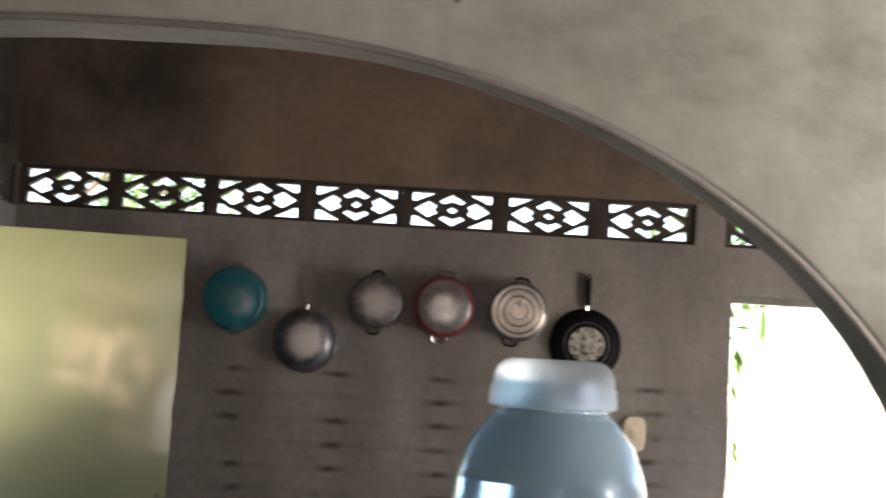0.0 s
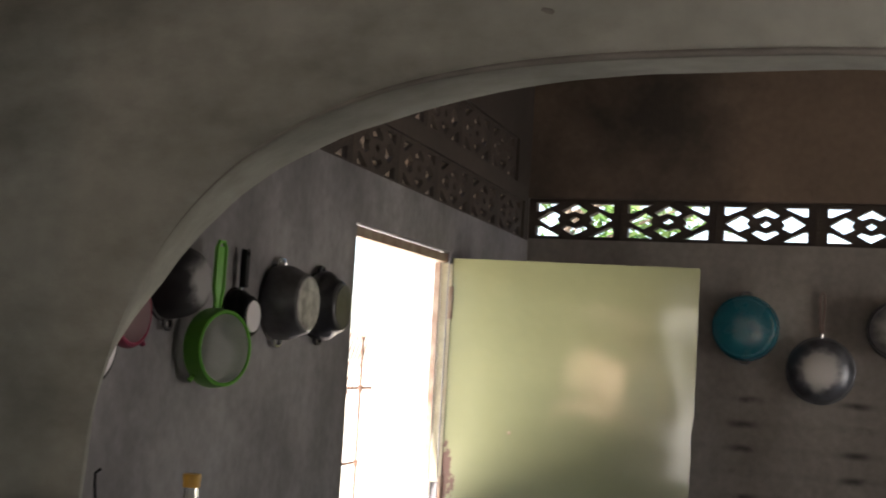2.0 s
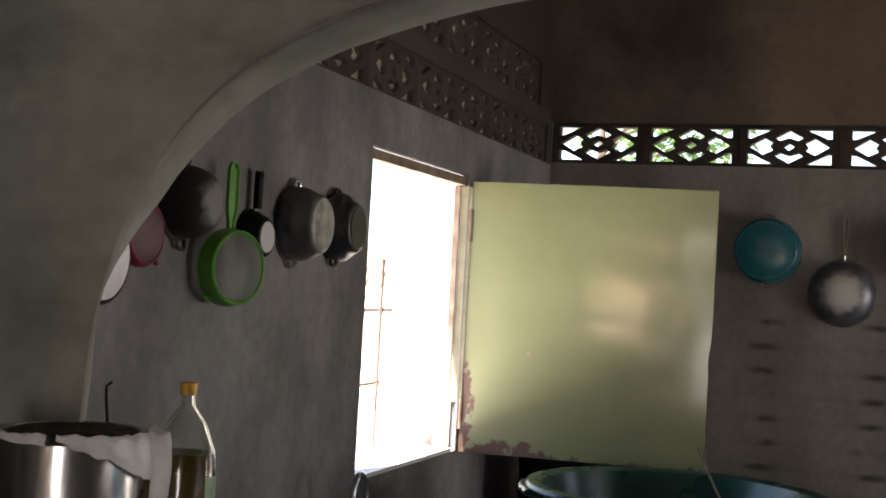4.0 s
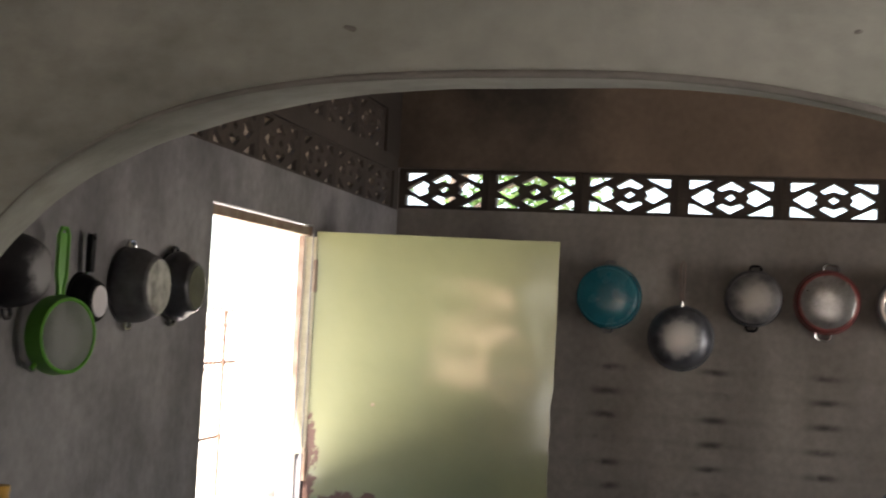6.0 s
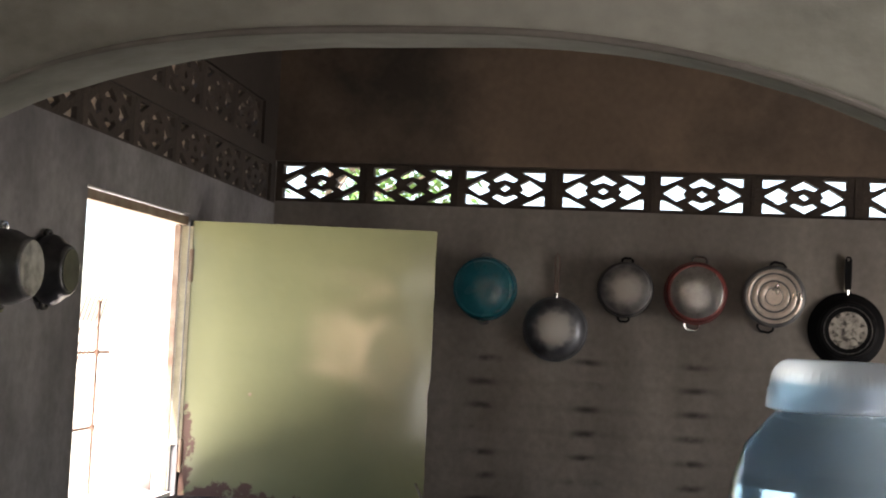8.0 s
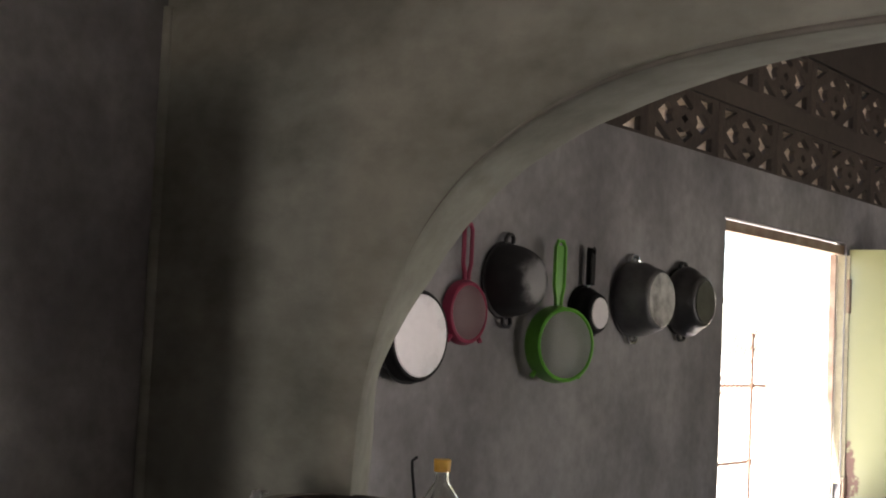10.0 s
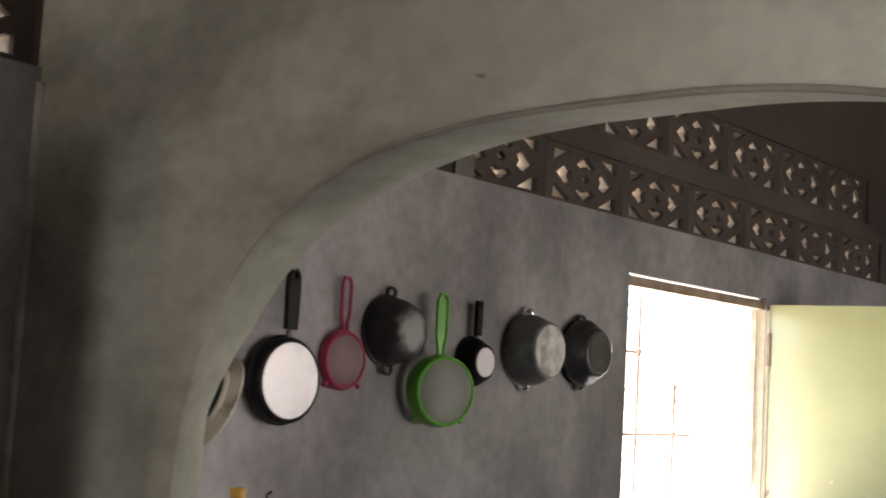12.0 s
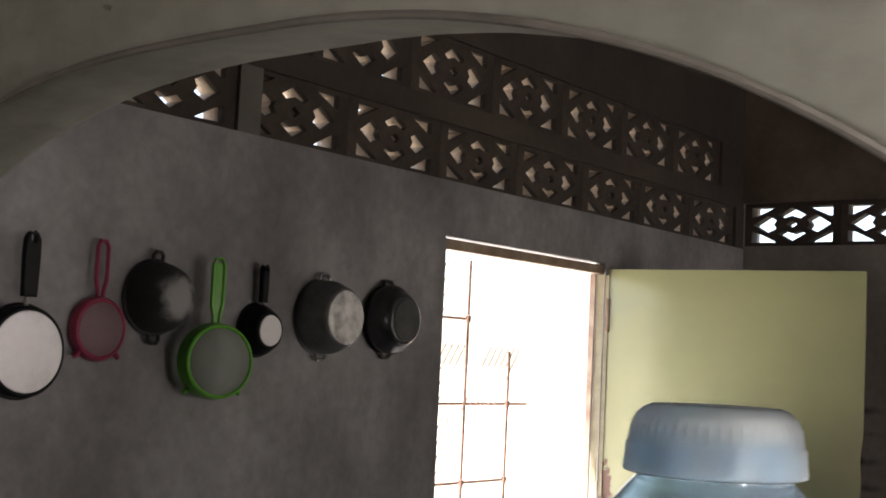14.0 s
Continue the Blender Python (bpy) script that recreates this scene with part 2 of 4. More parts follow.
def shutter_paint():
    """Pale green gloss paint on sheet steel, rusted along the lower edge and the hinge side."""
    m = bpy.data.materials.new("pale_green_gloss_paint")
    m.use_nodes = True
    n, l = m.node_tree.nodes, m.node_tree.links
    b = n["Principled BSDF"]
    tc = n.new("ShaderNodeTexCoord")
    sep = n.new("ShaderNodeSeparateXYZ")
    l.new(tc.outputs["Object"], sep.inputs["Vector"])
    patch = n.new("ShaderNodeTexNoise")
    patch.inputs["Scale"].default_value, patch.inputs["Detail"].default_value = 16, 8
    patch.inputs["Roughness"].default_value = 0.65
    l.new(tc.outputs["Object"], patch.inputs["Vector"])
    wide = n.new("ShaderNodeTexNoise")
    wide.inputs["Scale"].default_value, wide.inputs["Detail"].default_value = 3, 5
    l.new(tc.outputs["Object"], wide.inputs["Vector"])

    def edge(axis, lo, hi):
        r = n.new("ShaderNodeMapRange")
        r.inputs["From Min"].default_value, r.inputs["From Max"].default_value = lo, hi
        r.inputs["To Min"].default_value, r.inputs["To Max"].default_value = 1, 0
        l.new(sep.outputs[axis], r.inputs["Value"])
        return r.outputs["Result"]

    def calc(op, a, b2):
        q = n.new("ShaderNodeMath")
        q.operation = op
        for k, v in enumerate((a, b2)):
            if isinstance(v, (int, float)):
                q.inputs[k].default_value = v
            else:
                l.new(v, q.inputs[k])
        return q.outputs["Value"]

    low = calc("MULTIPLY", edge("Z", 0.0, 0.11), edge("X", 0.25, 0.75))
    side = calc("MULTIPLY", edge("X", 0.015, 0.075), edge("Z", 0.24, 0.36))
    rim = edge("Z", 0.0, 0.02)
    worn = calc("MAXIMUM", calc("MAXIMUM", low, side), calc("MULTIPLY", rim, 0.95))
    rust = n.new("ShaderNodeMapRange")
    rust.inputs["From Min"].default_value, rust.inputs["From Max"].default_value = 0.76, 0.82
    l.new(calc("ADD", calc("MULTIPLY", worn, 0.36), patch.outputs["Fac"]), rust.inputs["Value"])
    paint = n.new("ShaderNodeMix")
    paint.data_type = "RGBA"
    paint.inputs["A"].default_value, paint.inputs["B"].default_value = (0.225, 0.222, 0.100, 1), (0.100, 0.108, 0.046, 1)
    l.new(wide.outputs["Fac"], paint.inputs["Factor"])
    mixc = n.new("ShaderNodeMix")
    mixc.data_type = "RGBA"
    mixc.inputs["B"].default_value = (0.08, 0.035, 0.022, 1)
    l.new(rust.outputs["Result"], mixc.inputs["Factor"])
    l.new(paint.outputs["Result"], mixc.inputs["A"])
    l.new(mixc.outputs["Result"], b.inputs["Base Color"])
    rg = n.new("ShaderNodeMapRange")
    rg.inputs["To Min"].default_value, rg.inputs["To Max"].default_value = 0.45, 0.75
    b.inputs["Specular IOR Level"].default_value = 0.7
    b.inputs["Coat Weight"].default_value, b.inputs["Coat Roughness"].default_value = 1.0, 0.14
    l.new(rust.outputs["Result"], rg.inputs["Value"])
    l.new(rg.outputs["Result"], b.inputs["Roughness"])
    l.new(calc("SUBTRACT", 1.0, rust.outputs["Result"]), b.inputs["Coat Weight"])
    wave = n.new("ShaderNodeTexNoise")
    wave.inputs["Scale"].default_value, wave.inputs["Detail"].default_value = 5, 3
    l.new(tc.outputs["Object"], wave.inputs["Vector"])
    bp = n.new("ShaderNodeBump")
    bp.inputs["Strength"].default_value, bp.inputs["Distance"].default_value = 0.35, 0.02
    l.new(wave.outputs["Fac"], bp.inputs["Height"])
    l.new(bp.outputs["Normal"], b.inputs["Normal"])
    dent = n.new("ShaderNodeTexNoise")
    dent.inputs["Scale"].default_value, dent.inputs["Detail"].default_value = 3.4, 1.5
    l.new(tc.outputs["Object"], dent.inputs["Vector"])
    db = n.new("ShaderNodeBump")
    db.inputs["Strength"].default_value, db.inputs["Distance"].default_value = 0.32, 0.03
    l.new(dent.outputs["Fac"], db.inputs["Height"])
    l.new(db.outputs["Normal"], b.inputs["Coat Normal"])
    return m


SHUTTER = shutter_paint()


def worn_bottom(name, dark, bright, inner, outer, metal=0.6, rough=0.36):
    """Sooted metal scoured bright round the middle of its bottom, with an uneven edge."""
    m = material(name, dark, rough, metal=metal, second=[c * 0.5 for c in dark], scale=18, fine=70, bump=0.06)
    n, l = m.node_tree.nodes, m.node_tree.links
    b = n["Principled BSDF"]
    old = b.inputs["Base Color"].links[0].from_socket
    tc = n.new("ShaderNodeTexCoord")
    flat = n.new("ShaderNodeVectorMath")
    flat.operation = "MULTIPLY"
    flat.inputs[1].default_value = (1, 1, 0)
    l.new(tc.outputs["Object"], flat.inputs[0])
    far = n.new("ShaderNodeVectorMath")
    far.operation = "LENGTH"
    l.new(flat.outputs["Vector"], far.inputs[0])
    blot = n.new("ShaderNodeTexNoise")
    blot.inputs["Scale"].default_value, blot.inputs["Detail"].default_value = 34, 7
    l.new(tc.outputs["Object"], blot.inputs["Vector"])
    shift = n.new("ShaderNodeMath")
    shift.operation = "MULTIPLY_ADD"
    shift.inputs[1].default_value = 0.05
    l.new(blot.outputs["Fac"], shift.inputs[0])
    l.new(far.outputs["Value"], shift.inputs[2])
    edge = n.new("ShaderNodeMapRange")
    edge.interpolation_type = "SMOOTHSTEP"
    edge.inputs["From Min"].default_value, edge.inputs["From Max"].default_value = inner + 0.025, outer + 0.025
    edge.inputs["To Min"].default_value, edge.inputs["To Max"].default_value = 1, 0
    l.new(shift.outputs["Value"], edge.inputs["Value"])
    mixc = n.new("ShaderNodeMix")
    mixc.data_type = "RGBA"
    mixc.inputs["B"].default_value = (*bright, 1)
    l.new(edge.outputs["Result"], mixc.inputs["Factor"])
    l.new(old, mixc.inputs["A"])
    l.new(mixc.outputs["Result"], b.inputs["Base Color"])
    return m


SOOTBOWL = worn_bottom("soot_with_scoured_bottom", (0.040, 0.038, 0.041), (0.25, 0.245, 0.25), 0.024, 0.050, 0.25, 0.66)
WOKMETAL = worn_bottom("wok_with_scoured_bottom", (0.20, 0.21, 0.235), (0.44, 0.43, 0.42), 0.050, 0.084, 0.65, 0.42)
GREYPOT = worn_bottom("grey_pot_with_rubbed_bottom", (0.17, 0.168, 0.175), (0.36, 0.335, 0.315), 0.03, 0.088, 0.7, 0.45)


def brick_plaster():
    """Thin plaster over bricks: faint courses, with dark gaps where the joints show through."""
    m = material("thin_plaster_over_bricks", (0.290, 0.263, 0.238), 0.85, second=(0.190, 0.172, 0.155), scale=3.0, fine=38, mix=0.6, bump=0.4, bump_scale=14, stretch=(1, 1, 0.5), third=(0.13, 0.112, 0.095), third_scale=2.0, third_amount=(0.46, 0.72))
    n, l = m.node_tree.nodes, m.node_tree.links
    b = n["Principled BSDF"]
    old = b.inputs["Base Color"].links[0].from_socket
    tc = n.new("ShaderNodeTexCoord")
    warp = n.new("ShaderNodeTexNoise")
    warp.inputs["Scale"].default_value, warp.inputs["Detail"].default_value = 3.5, 3
    l.new(tc.outputs["Object"], warp.inputs["Vector"])
    sep = n.new("ShaderNodeSeparateXYZ")
    l.new(tc.outputs["Object"], sep.inputs["Vector"])

    def calc(op, a, b2=0.0):
        q = n.new("ShaderNodeMath")
        q.operation = op
        for k, v in enumerate((a, b2)):
            if isinstance(v, (int, float)):
                q.inputs[k].default_value = v
            else:
                l.new(v, q.inputs[k])
        return q.outputs["Value"]

    def line(value, pitch, start, half):
        """One at each multiple of the pitch, falling to nought half a width away."""
        u = calc("FRACT", calc("DIVIDE", calc("SUBTRACT", value, start), pitch))
        off = calc("MULTIPLY", calc("ABSOLUTE", calc("SUBTRACT", u, 0.5)), pitch)
        r = n.new("ShaderNodeMapRange")
        r.interpolation_type = "SMOOTHSTEP"
        r.inputs["From Min"].default_value, r.inputs["From Max"].default_value = 0.0, half
        r.inputs["To Min"].default_value, r.inputs["To Max"].default_value = 1, 0
        l.new(off, r.inputs["Value"])
        return r.outputs["Result"]

    shift = calc("MULTIPLY", calc("SUBTRACT", warp.outputs["Fac"], 0.5), 0.05)
    course = line(calc("ADD", sep.outputs["Z"], calc("MULTIPLY", shift, 0.45)), 0.0868, 1.348 + 0.0434, 0.021)
    column = line(calc("ADD", sep.outputs["X"], shift), 0.385, 0.385 + 0.1925, 0.085)
    blot = n.new("ShaderNodeTexNoise")
    blot.inputs["Scale"].default_value, blot.inputs["Detail"].default_value = 14, 7
    l.new(tc.outputs["Object"], blot.inputs["Vector"])
    br = n.new("ShaderNodeMapRange")
    br.inputs["From Min"].default_value, br.inputs["From Max"].default_value = 0.36, 0.56
    l.new(blot.outputs["Fac"], br.inputs["Value"])
    below = n.new("ShaderNodeMapRange")
    below.inputs["From Min"].default_value, below.inputs["From Max"].default_value = 1.64, 1.70
    below.inputs["To Min"].default_value, below.inputs["To Max"].default_value = 1, 0
    l.new(sep.outputs["Z"], below.inputs["Value"])
    gap = calc("MULTIPLY", calc("MULTIPLY", calc("MULTIPLY", course, column), br.outputs["Result"]), below.outputs["Result"])
    faint = calc("MULTIPLY", calc("MULTIPLY", course, 0.075), below.outputs["Result"])
    dark = calc("MINIMUM", calc("ADD", calc("MULTIPLY", gap, 0.8), faint), 0.92)
    mixc = n.new("ShaderNodeMix")
    mixc.data_type = "RGBA"
    mixc.inputs["B"].default_value = (0.030, 0.027, 0.024, 1)
    l.new(dark, mixc.inputs["Factor"])
    l.new(old, mixc.inputs["A"])
    l.new(mixc.outputs["Result"], b.inputs["Base Color"])
    return m


BRICKS = brick_plaster()


# ---- builders ----
def finish(me, mat, smooth=40):
    me.materials.clear()
    me.materials.append(mat)
    if smooth:
        me.polygons.foreach_set("use_smooth", [True] * len(me.polygons))
        me.set_sharp_from_angle(angle=radians(smooth))
    return me


def part(name, bm, mat, parent=None, label="", smooth=40, m=None):
    """Links a bmesh or a mesh as one object, under a thing or a part."""
    if isinstance(bm, bmesh.types.BMesh):
        bmesh.ops.recalc_face_normals(bm, faces=bm.faces)
        me = bpy.data.meshes.new(name)
        bm.to_mesh(me)
        bm.free()
    else:
        me = bm
    finish(me, mat, smooth)
    ob = new(name, me)
    if m is not None:
        ob.matrix_basis = m
    if parent is not None:
        ob.parent = parent
    return tagged(ob, label=label)


def thing(name, m, label, category, group="", kind=""):
    ob = new(name)
    ob.empty_display_size = 0.05
    ob.matrix_basis = m
    return tagged(ob, label, category, group, kind)


def box(bm, x0, x1, y0, y1, z0, z1, bevel=0.0):
    """Adds a box to a bmesh."""
    made = bmesh.ops.create_cube(bm, size=1, matrix=Matrix.LocRotScale(((x0 + x1) / 2, (y0 + y1) / 2, (z0 + z1) / 2), None, (x1 - x0, y1 - y0, z1 - z0)))
    if bevel:
        edges = list({e for v in made["verts"] for e in v.link_edges})
        bmesh.ops.bevel(bm, geom=edges, offset=bevel, segments=2, profile=0.7, affect="EDGES")
    return bm


def lathe(profile, n=48, wobble=0.0):
    """A turned form round z from pairs of radius and height."""
    bm = bmesh.new()
    rings = []
    for r, z in profile:
        if r < 1e-6:
            rings.append([bm.verts.new((0, 0, z))])
        else:
            rings.append([bm.verts.new((r * (1 + wobble * math.sin(3 * a) * 0.5) * math.cos(a), r * (1 - wobble * math.sin(2 * a)) * math.sin(a), z)) for a in (2 * math.pi * k / n for k in range(n))])
    for a, b in zip(rings, rings[1:]):
        for k in range(n):
            j = (k + 1) % n
            if len(a) == 1 and len(b) == 1:
                continue
            if len(a) == 1:
                bm.faces.new((a[0], b[k], b[j]))
            elif len(b) == 1:
                bm.faces.new((a[k], a[j], b[0]))
            else:
                bm.faces.new((a[k], a[j], b[j], b[k]))
    return bm


def tube(points, radius, n=8, flat=1.0, closed=False, taper=None, fade=0):
    """A rod along points; flat squeezes it across, taper scales it from start to end."""
    bm = bmesh.new()
    pts = [Vector(p) for p in points]
    rings, side = [], None
    for i, p in enumerate(pts):
        a = pts[(i - 1) % len(pts)] if closed or i else p
        b = pts[(i + 1) % len(pts)] if closed or i < len(pts) - 1 else p
        way = (b - a).normalized()
        if side is None:
            side = way.orthogonal().normalized()
        side = (side - way * side.dot(way)).normalized()
        other = way.cross(side)
        s = radius * (1 if taper is None else 1 + (taper - 1) * i / max(1, len(pts) - 1))
        if fade:
            s *= min(1.0, (len(pts) - i) / fade)
        rings.append([bm.verts.new(p + side * math.cos(t) * s + other * math.sin(t) * s * flat) for t in (2 * math.pi * k / n for k in range(n))])
    pairs = list(zip(rings, rings[1:])) + ([(rings[-1], rings[0])] if closed else [])
    for a, b in pairs:
        for k in range(n):
            bm.faces.new((a[k], a[(k + 1) % n], b[(k + 1) % n], b[k]))
    if not closed:
        bm.faces.new(rings[0][::-1])
        bm.faces.new(rings[-1])
    return bm


def sheet(outlines, thick, bevel=0.0):
    """A flat plate with holes, in x and y, centred on z = 0: the first outline is the rim, the others are holes."""
    cu = bpy.data.curves.new("outline", "CURVE")
    cu.dimensions, cu.fill_mode = "2D", "BOTH"
    cu.extrude, cu.bevel_depth, cu.bevel_resolution, cu.offset = thick / 2 - bevel, bevel, 2, -bevel
    for pts in outlines:
        sp = cu.splines.new("POLY")
        sp.points.add(len(pts) - 1)
        for q, (x, y) in zip(sp.points, pts):
            q.co = (x, y, 0, 1)
        sp.use_cyclic_u = True
    ob = new("outline", cu)
    me = bpy.data.meshes.new_from_object(ob.evaluated_get(bpy.context.evaluated_depsgraph_get()))
    bpy.data.objects.remove(ob)
    bpy.data.curves.remove(cu)
    return me


# the left wall runs one degree off the room's axis, turning about the shutter's hinge
ASKEW = Matrix.Translation((-1.2, 4.05, 0)) @ Matrix.Rotation(radians(1.0), 4, "Z") @ Matrix.Translation((1.2, -4.05, 0))


def on_left(y, z, x=-1.2, turn=0.0):
    """Hung on the left wall, bottom towards the room, leaning by turn degrees."""
    return ASKEW @ Matrix(((0, 0, 1, x), (1, 0, 0, y), (0, 1, 0, z), (0, 0, 0, 1))) @ pose(0, 0, 0, 0, 0, turn)


def on_back(x, z, y=5.03, turn=0.0):
    """Hung on the back wall, bottom towards the room, leaning by turn degrees."""
    return Matrix(((1, 0, 0, x), (0, 0, -1, y), (0, 1, 0, z), (0, 0, 0, 1))) @ pose(0, 0, 0, 0, 0, turn)


# ---- the large structure ----
LEFT, BACK, FRONT, THICK = -1.2, 5.03, 1.442, 0.126
TOP = 3.05


def wall(name, boxes, mat, label, bevel=0.0, m=None):
    bm = bmesh.new()
    for b in boxes:
        box(bm, *b, bevel=bevel)
    return tagged(part(name, bm, mat, smooth=0, m=m), label, "wall", kind="structure")


WIN = (3.225, 4.035, 1.165, 2.018)
wall_left = wall("wall_left", [
    (LEFT - 0.11, LEFT, -5.6, WIN[0], 0, 2.155), (LEFT - 0.11, LEFT, WIN[1], BACK, 0, 2.155),
    (LEFT - 0.11, LEFT, WIN[0], WIN[1], 0, WIN[2]), (LEFT - 0.11, LEFT, WIN[0], WIN[1], WIN[3], 2.155)],
    PLASTER, "rough grey cement plaster wall with a window opening", m=ASKEW)
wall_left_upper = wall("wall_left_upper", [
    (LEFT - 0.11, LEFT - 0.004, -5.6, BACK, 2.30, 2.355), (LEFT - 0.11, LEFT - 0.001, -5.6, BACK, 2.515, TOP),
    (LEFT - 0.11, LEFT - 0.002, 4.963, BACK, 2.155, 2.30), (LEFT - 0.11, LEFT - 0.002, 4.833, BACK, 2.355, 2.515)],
    DARKWALL, "blackish brown plaster above and between the block openings", m=ASKEW)
wall_back = wall("wall_back", [
    (LEFT - 0.2, 1.455, BACK, BACK + 0.15, 0, 2.165), (LEFT - 0.2, LEFT - 0.022, BACK, BACK + 0.15, 2.165, 2.32),
    (1.308, 1.42, BACK, BACK + 0.15, 2.165, 2.32), (1.455, 2.35, BACK, BACK + 0.15, 1.985, 2.165),
    (2.35, 2.95, BACK, BACK + 0.15, 0, 2.165), (2.50, 2.95, BACK, BACK + 0.15, 2.165, 2.32)],
    BRICKS, "grey plastered brick wall with dark gaps along the courses")
wall_back_upper = wall("wall_back_upper", [(LEFT - 0.2, 2.95, BACK - 0.012, BACK + 0.15, 2.32, TOP)], UPPER, "brown plastered upper wall above the block openings")
wall_kitchen_right = wall("wall_kitchen_right", [(2.8, 2.95, FRONT + THICK, 3.2, 0, TOP), (2.8, 2.95, 4.0, BACK, 0, TOP), (2.8, 2.95, 3.2, 4.0, 2.0, TOP)], PLASTER, "grey cement plaster wall with a side doorway")
wall_room_back = wall("wall_room_back", [(LEFT - 0.2, -0.90, -5.65, -5.5, 0, TOP), (-0.28, 0.55, -5.65, -5.5, 0, TOP), (-0.90, -0.28, -5.65, -5.5, 0, 1.28), (-0.90, -0.28, -5.65, -5.5, 1.58, TOP), (1.45, 1.7, -5.65, -5.5, 0, TOP), (0.55, 1.45, -5.65, -5.5, 2.1, TOP)], PLASTER, "grey plaster wall with a doorway and a small window")
# two unseen walls added to keep the side lamp off the left
wall_lamp_screen = wall("wall_lamp_screen", [(1.55, 1.70, -5.5, 0.95, 0, TOP)], PLASTER, "added grey wall that screens the side lamp")
wall_lamp_niche = wall("wall_lamp_niche", [(3.1, 3.25, -0.2, FRONT, 0, TOP), (1.7, 3.25, -0.35, -0.2, 0, TOP)], PLASTER, "added grey wall enclosing the side lamp")
# low wall added to cast the shadow strip beside the arch
wall_shade_caster = wall("wall_shade_caster", [(LEFT, -0.79, 0.30, 0.86, 0, 1.945)], PLASTER, "added low grey wall that casts shade beside the arch")
tagged(part("floor", box(bmesh.new(), LEFT - 0.2, 3.25, -5.65, BACK + 0.15, -0.12, 0), FLOOR, smooth=0), "grey cement floor", "floor", kind="structure")
tagged(part("ceiling", box(bmesh.new(), LEFT - 0.11, 3.25, -5.65, BACK + 0.15, TOP, TOP + 0.12), CEIL, smooth=0), "brownish grey concrete ceiling", "ceiling", kind="structure")


def arch_point(a, back=0.0, out=0.0):
    """A point of the arch, from 0 at its right foot to pi at its left foot, at its front (0) or back (1) edge."""
    front = (-0.022, 1.346, 0.651, *((0.828, 2.08) if a < math.pi / 2 else (0.7415, 3.16)))
    rear = (0.006, 1.457, 0.5485, *((0.7645, 2.02) if a < math.pi / 2 else (0.8475, 2.53)))
    x0, z0, h, w, n = [p + (q - p) * back for p, q in zip(front, rear)]
    c, q = math.cos(a), max(0.0, math.sin(a))
    x, z = x0 + (w + out) * math.copysign(abs(c) ** (2 / n), c), z0 + (h + out) * q ** (2 / n)
    if a > math.pi / 2:
        x += back * float(np.interp(z, (1.55, 1.635, 1.69, 1.76, 1.81, 1.90), (0.0, -0.015, 0.0, 0.014, 0.013, 0.0)))
    return x, z


SILL = 1.20
STEPS = 96


def arch_line(back, out):
    pts = [arch_point(math.pi * k / STEPS, back, out) for k in range(STEPS + 1)]
    return [(pts[0][0], SILL), (pts[0][0], 1.30)] + pts + [(pts[-1][0], 1.30), (pts[-1][0], SILL)]


def outer_point(x, z):
    """Where the ray from the arch's middle through a point meets the wall's outline."""
    dx, dz = x + 0.05, z - SILL
    k = min([v for v in ((3.1 + 0.05) / dx if dx > 1e-6 else 1e9, (LEFT + 0.05) / dx if dx < -1e-6 else 1e9, (TOP - SILL) / dz if dz > 1e-6 else 1e9)])
    return -0.05 + dx * k, SILL + dz * k


bm = bmesh.new()
layers = [(FRONT, 0.0, 0.0100), (FRONT + 0.0015, 0.01, 0.0060), (FRONT + 0.005, 0.04, 0.0025), (FRONT + 0.010, 0.08, 0.0006), (FRONT + 0.016, 0.13, 0.0)]
layers += [(FRONT + 0.016 + 0.092 * k / 4, 0.13 + 0.72 * k / 4, 0.0) for k in (1, 2, 3)]
layers += [(FRONT + 0.108, 0.85, 0.0), (FRONT + 0.116, 0.95, 0.002), (FRONT + THICK, 1.0, 0.009)]


def softness(k):
    """The front edge is worn to a wide curve low down on its left side."""
    u = min(1.0, max(0.0, (k / STEPS - 0.60) / 0.25))
    return 1.0 + 5.0 * u * u * (3 - 2 * u)


rings = []
for y, back, out in layers:
    line = []
    shape = [arch_line(back, out * f) for f in (1.0, 2.0, 3.0, 4.0, 5.0, 6.0)] if back < 0.5 else [arch_line(back, out)]
    for k in range(len(shape[0])):
        f = min(softness(k) - 1.0, len(shape) - 1.001) if len(shape) > 1 else 0.0
        (xa, za), (xb, zb) = shape[int(f)][k], shape[min(int(f) + 1, len(shape) - 1)][k]
        x, z = xa + (xb - xa) * (f - int(f)), za + (zb - za) * (f - int(f))
        rough = 0.0022 * noise.noise(Vector((k * 0.13, y * 9, 2.0))) + 0.0012 * noise.noise(Vector((k * 0.5, y * 30, 7.0)))
        line.append(bm.verts.new((x * (1 + rough), y, z + rough)))
    rings.append(line)
outline = [outer_point(x, z) for x, z in arch_line(0.0, 0.0)]
for corner in ((3.1, TOP), (LEFT, TOP)):
    k = min(range(len(outline)), key=lambda i: (outline[i][0] - corner[0]) ** 2 + (outline[i][1] - corner[1]) ** 2)
    outline[k] = corner
rings = [[bm.verts.new((x, FRONT, z)) for x, z in outline]] + rings + [[bm.verts.new((x, FRONT + THICK, z)) for x, z in outline]]
for a, b in zip(rings, rings[1:]):
    for k in range(len(a) - 1):
        bm.faces.new((a[k], a[k + 1], b[k + 1], b[k]))
box(bm, LEFT, 3.1, FRONT, FRONT + THICK, 0, SILL)
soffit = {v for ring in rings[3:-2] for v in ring}
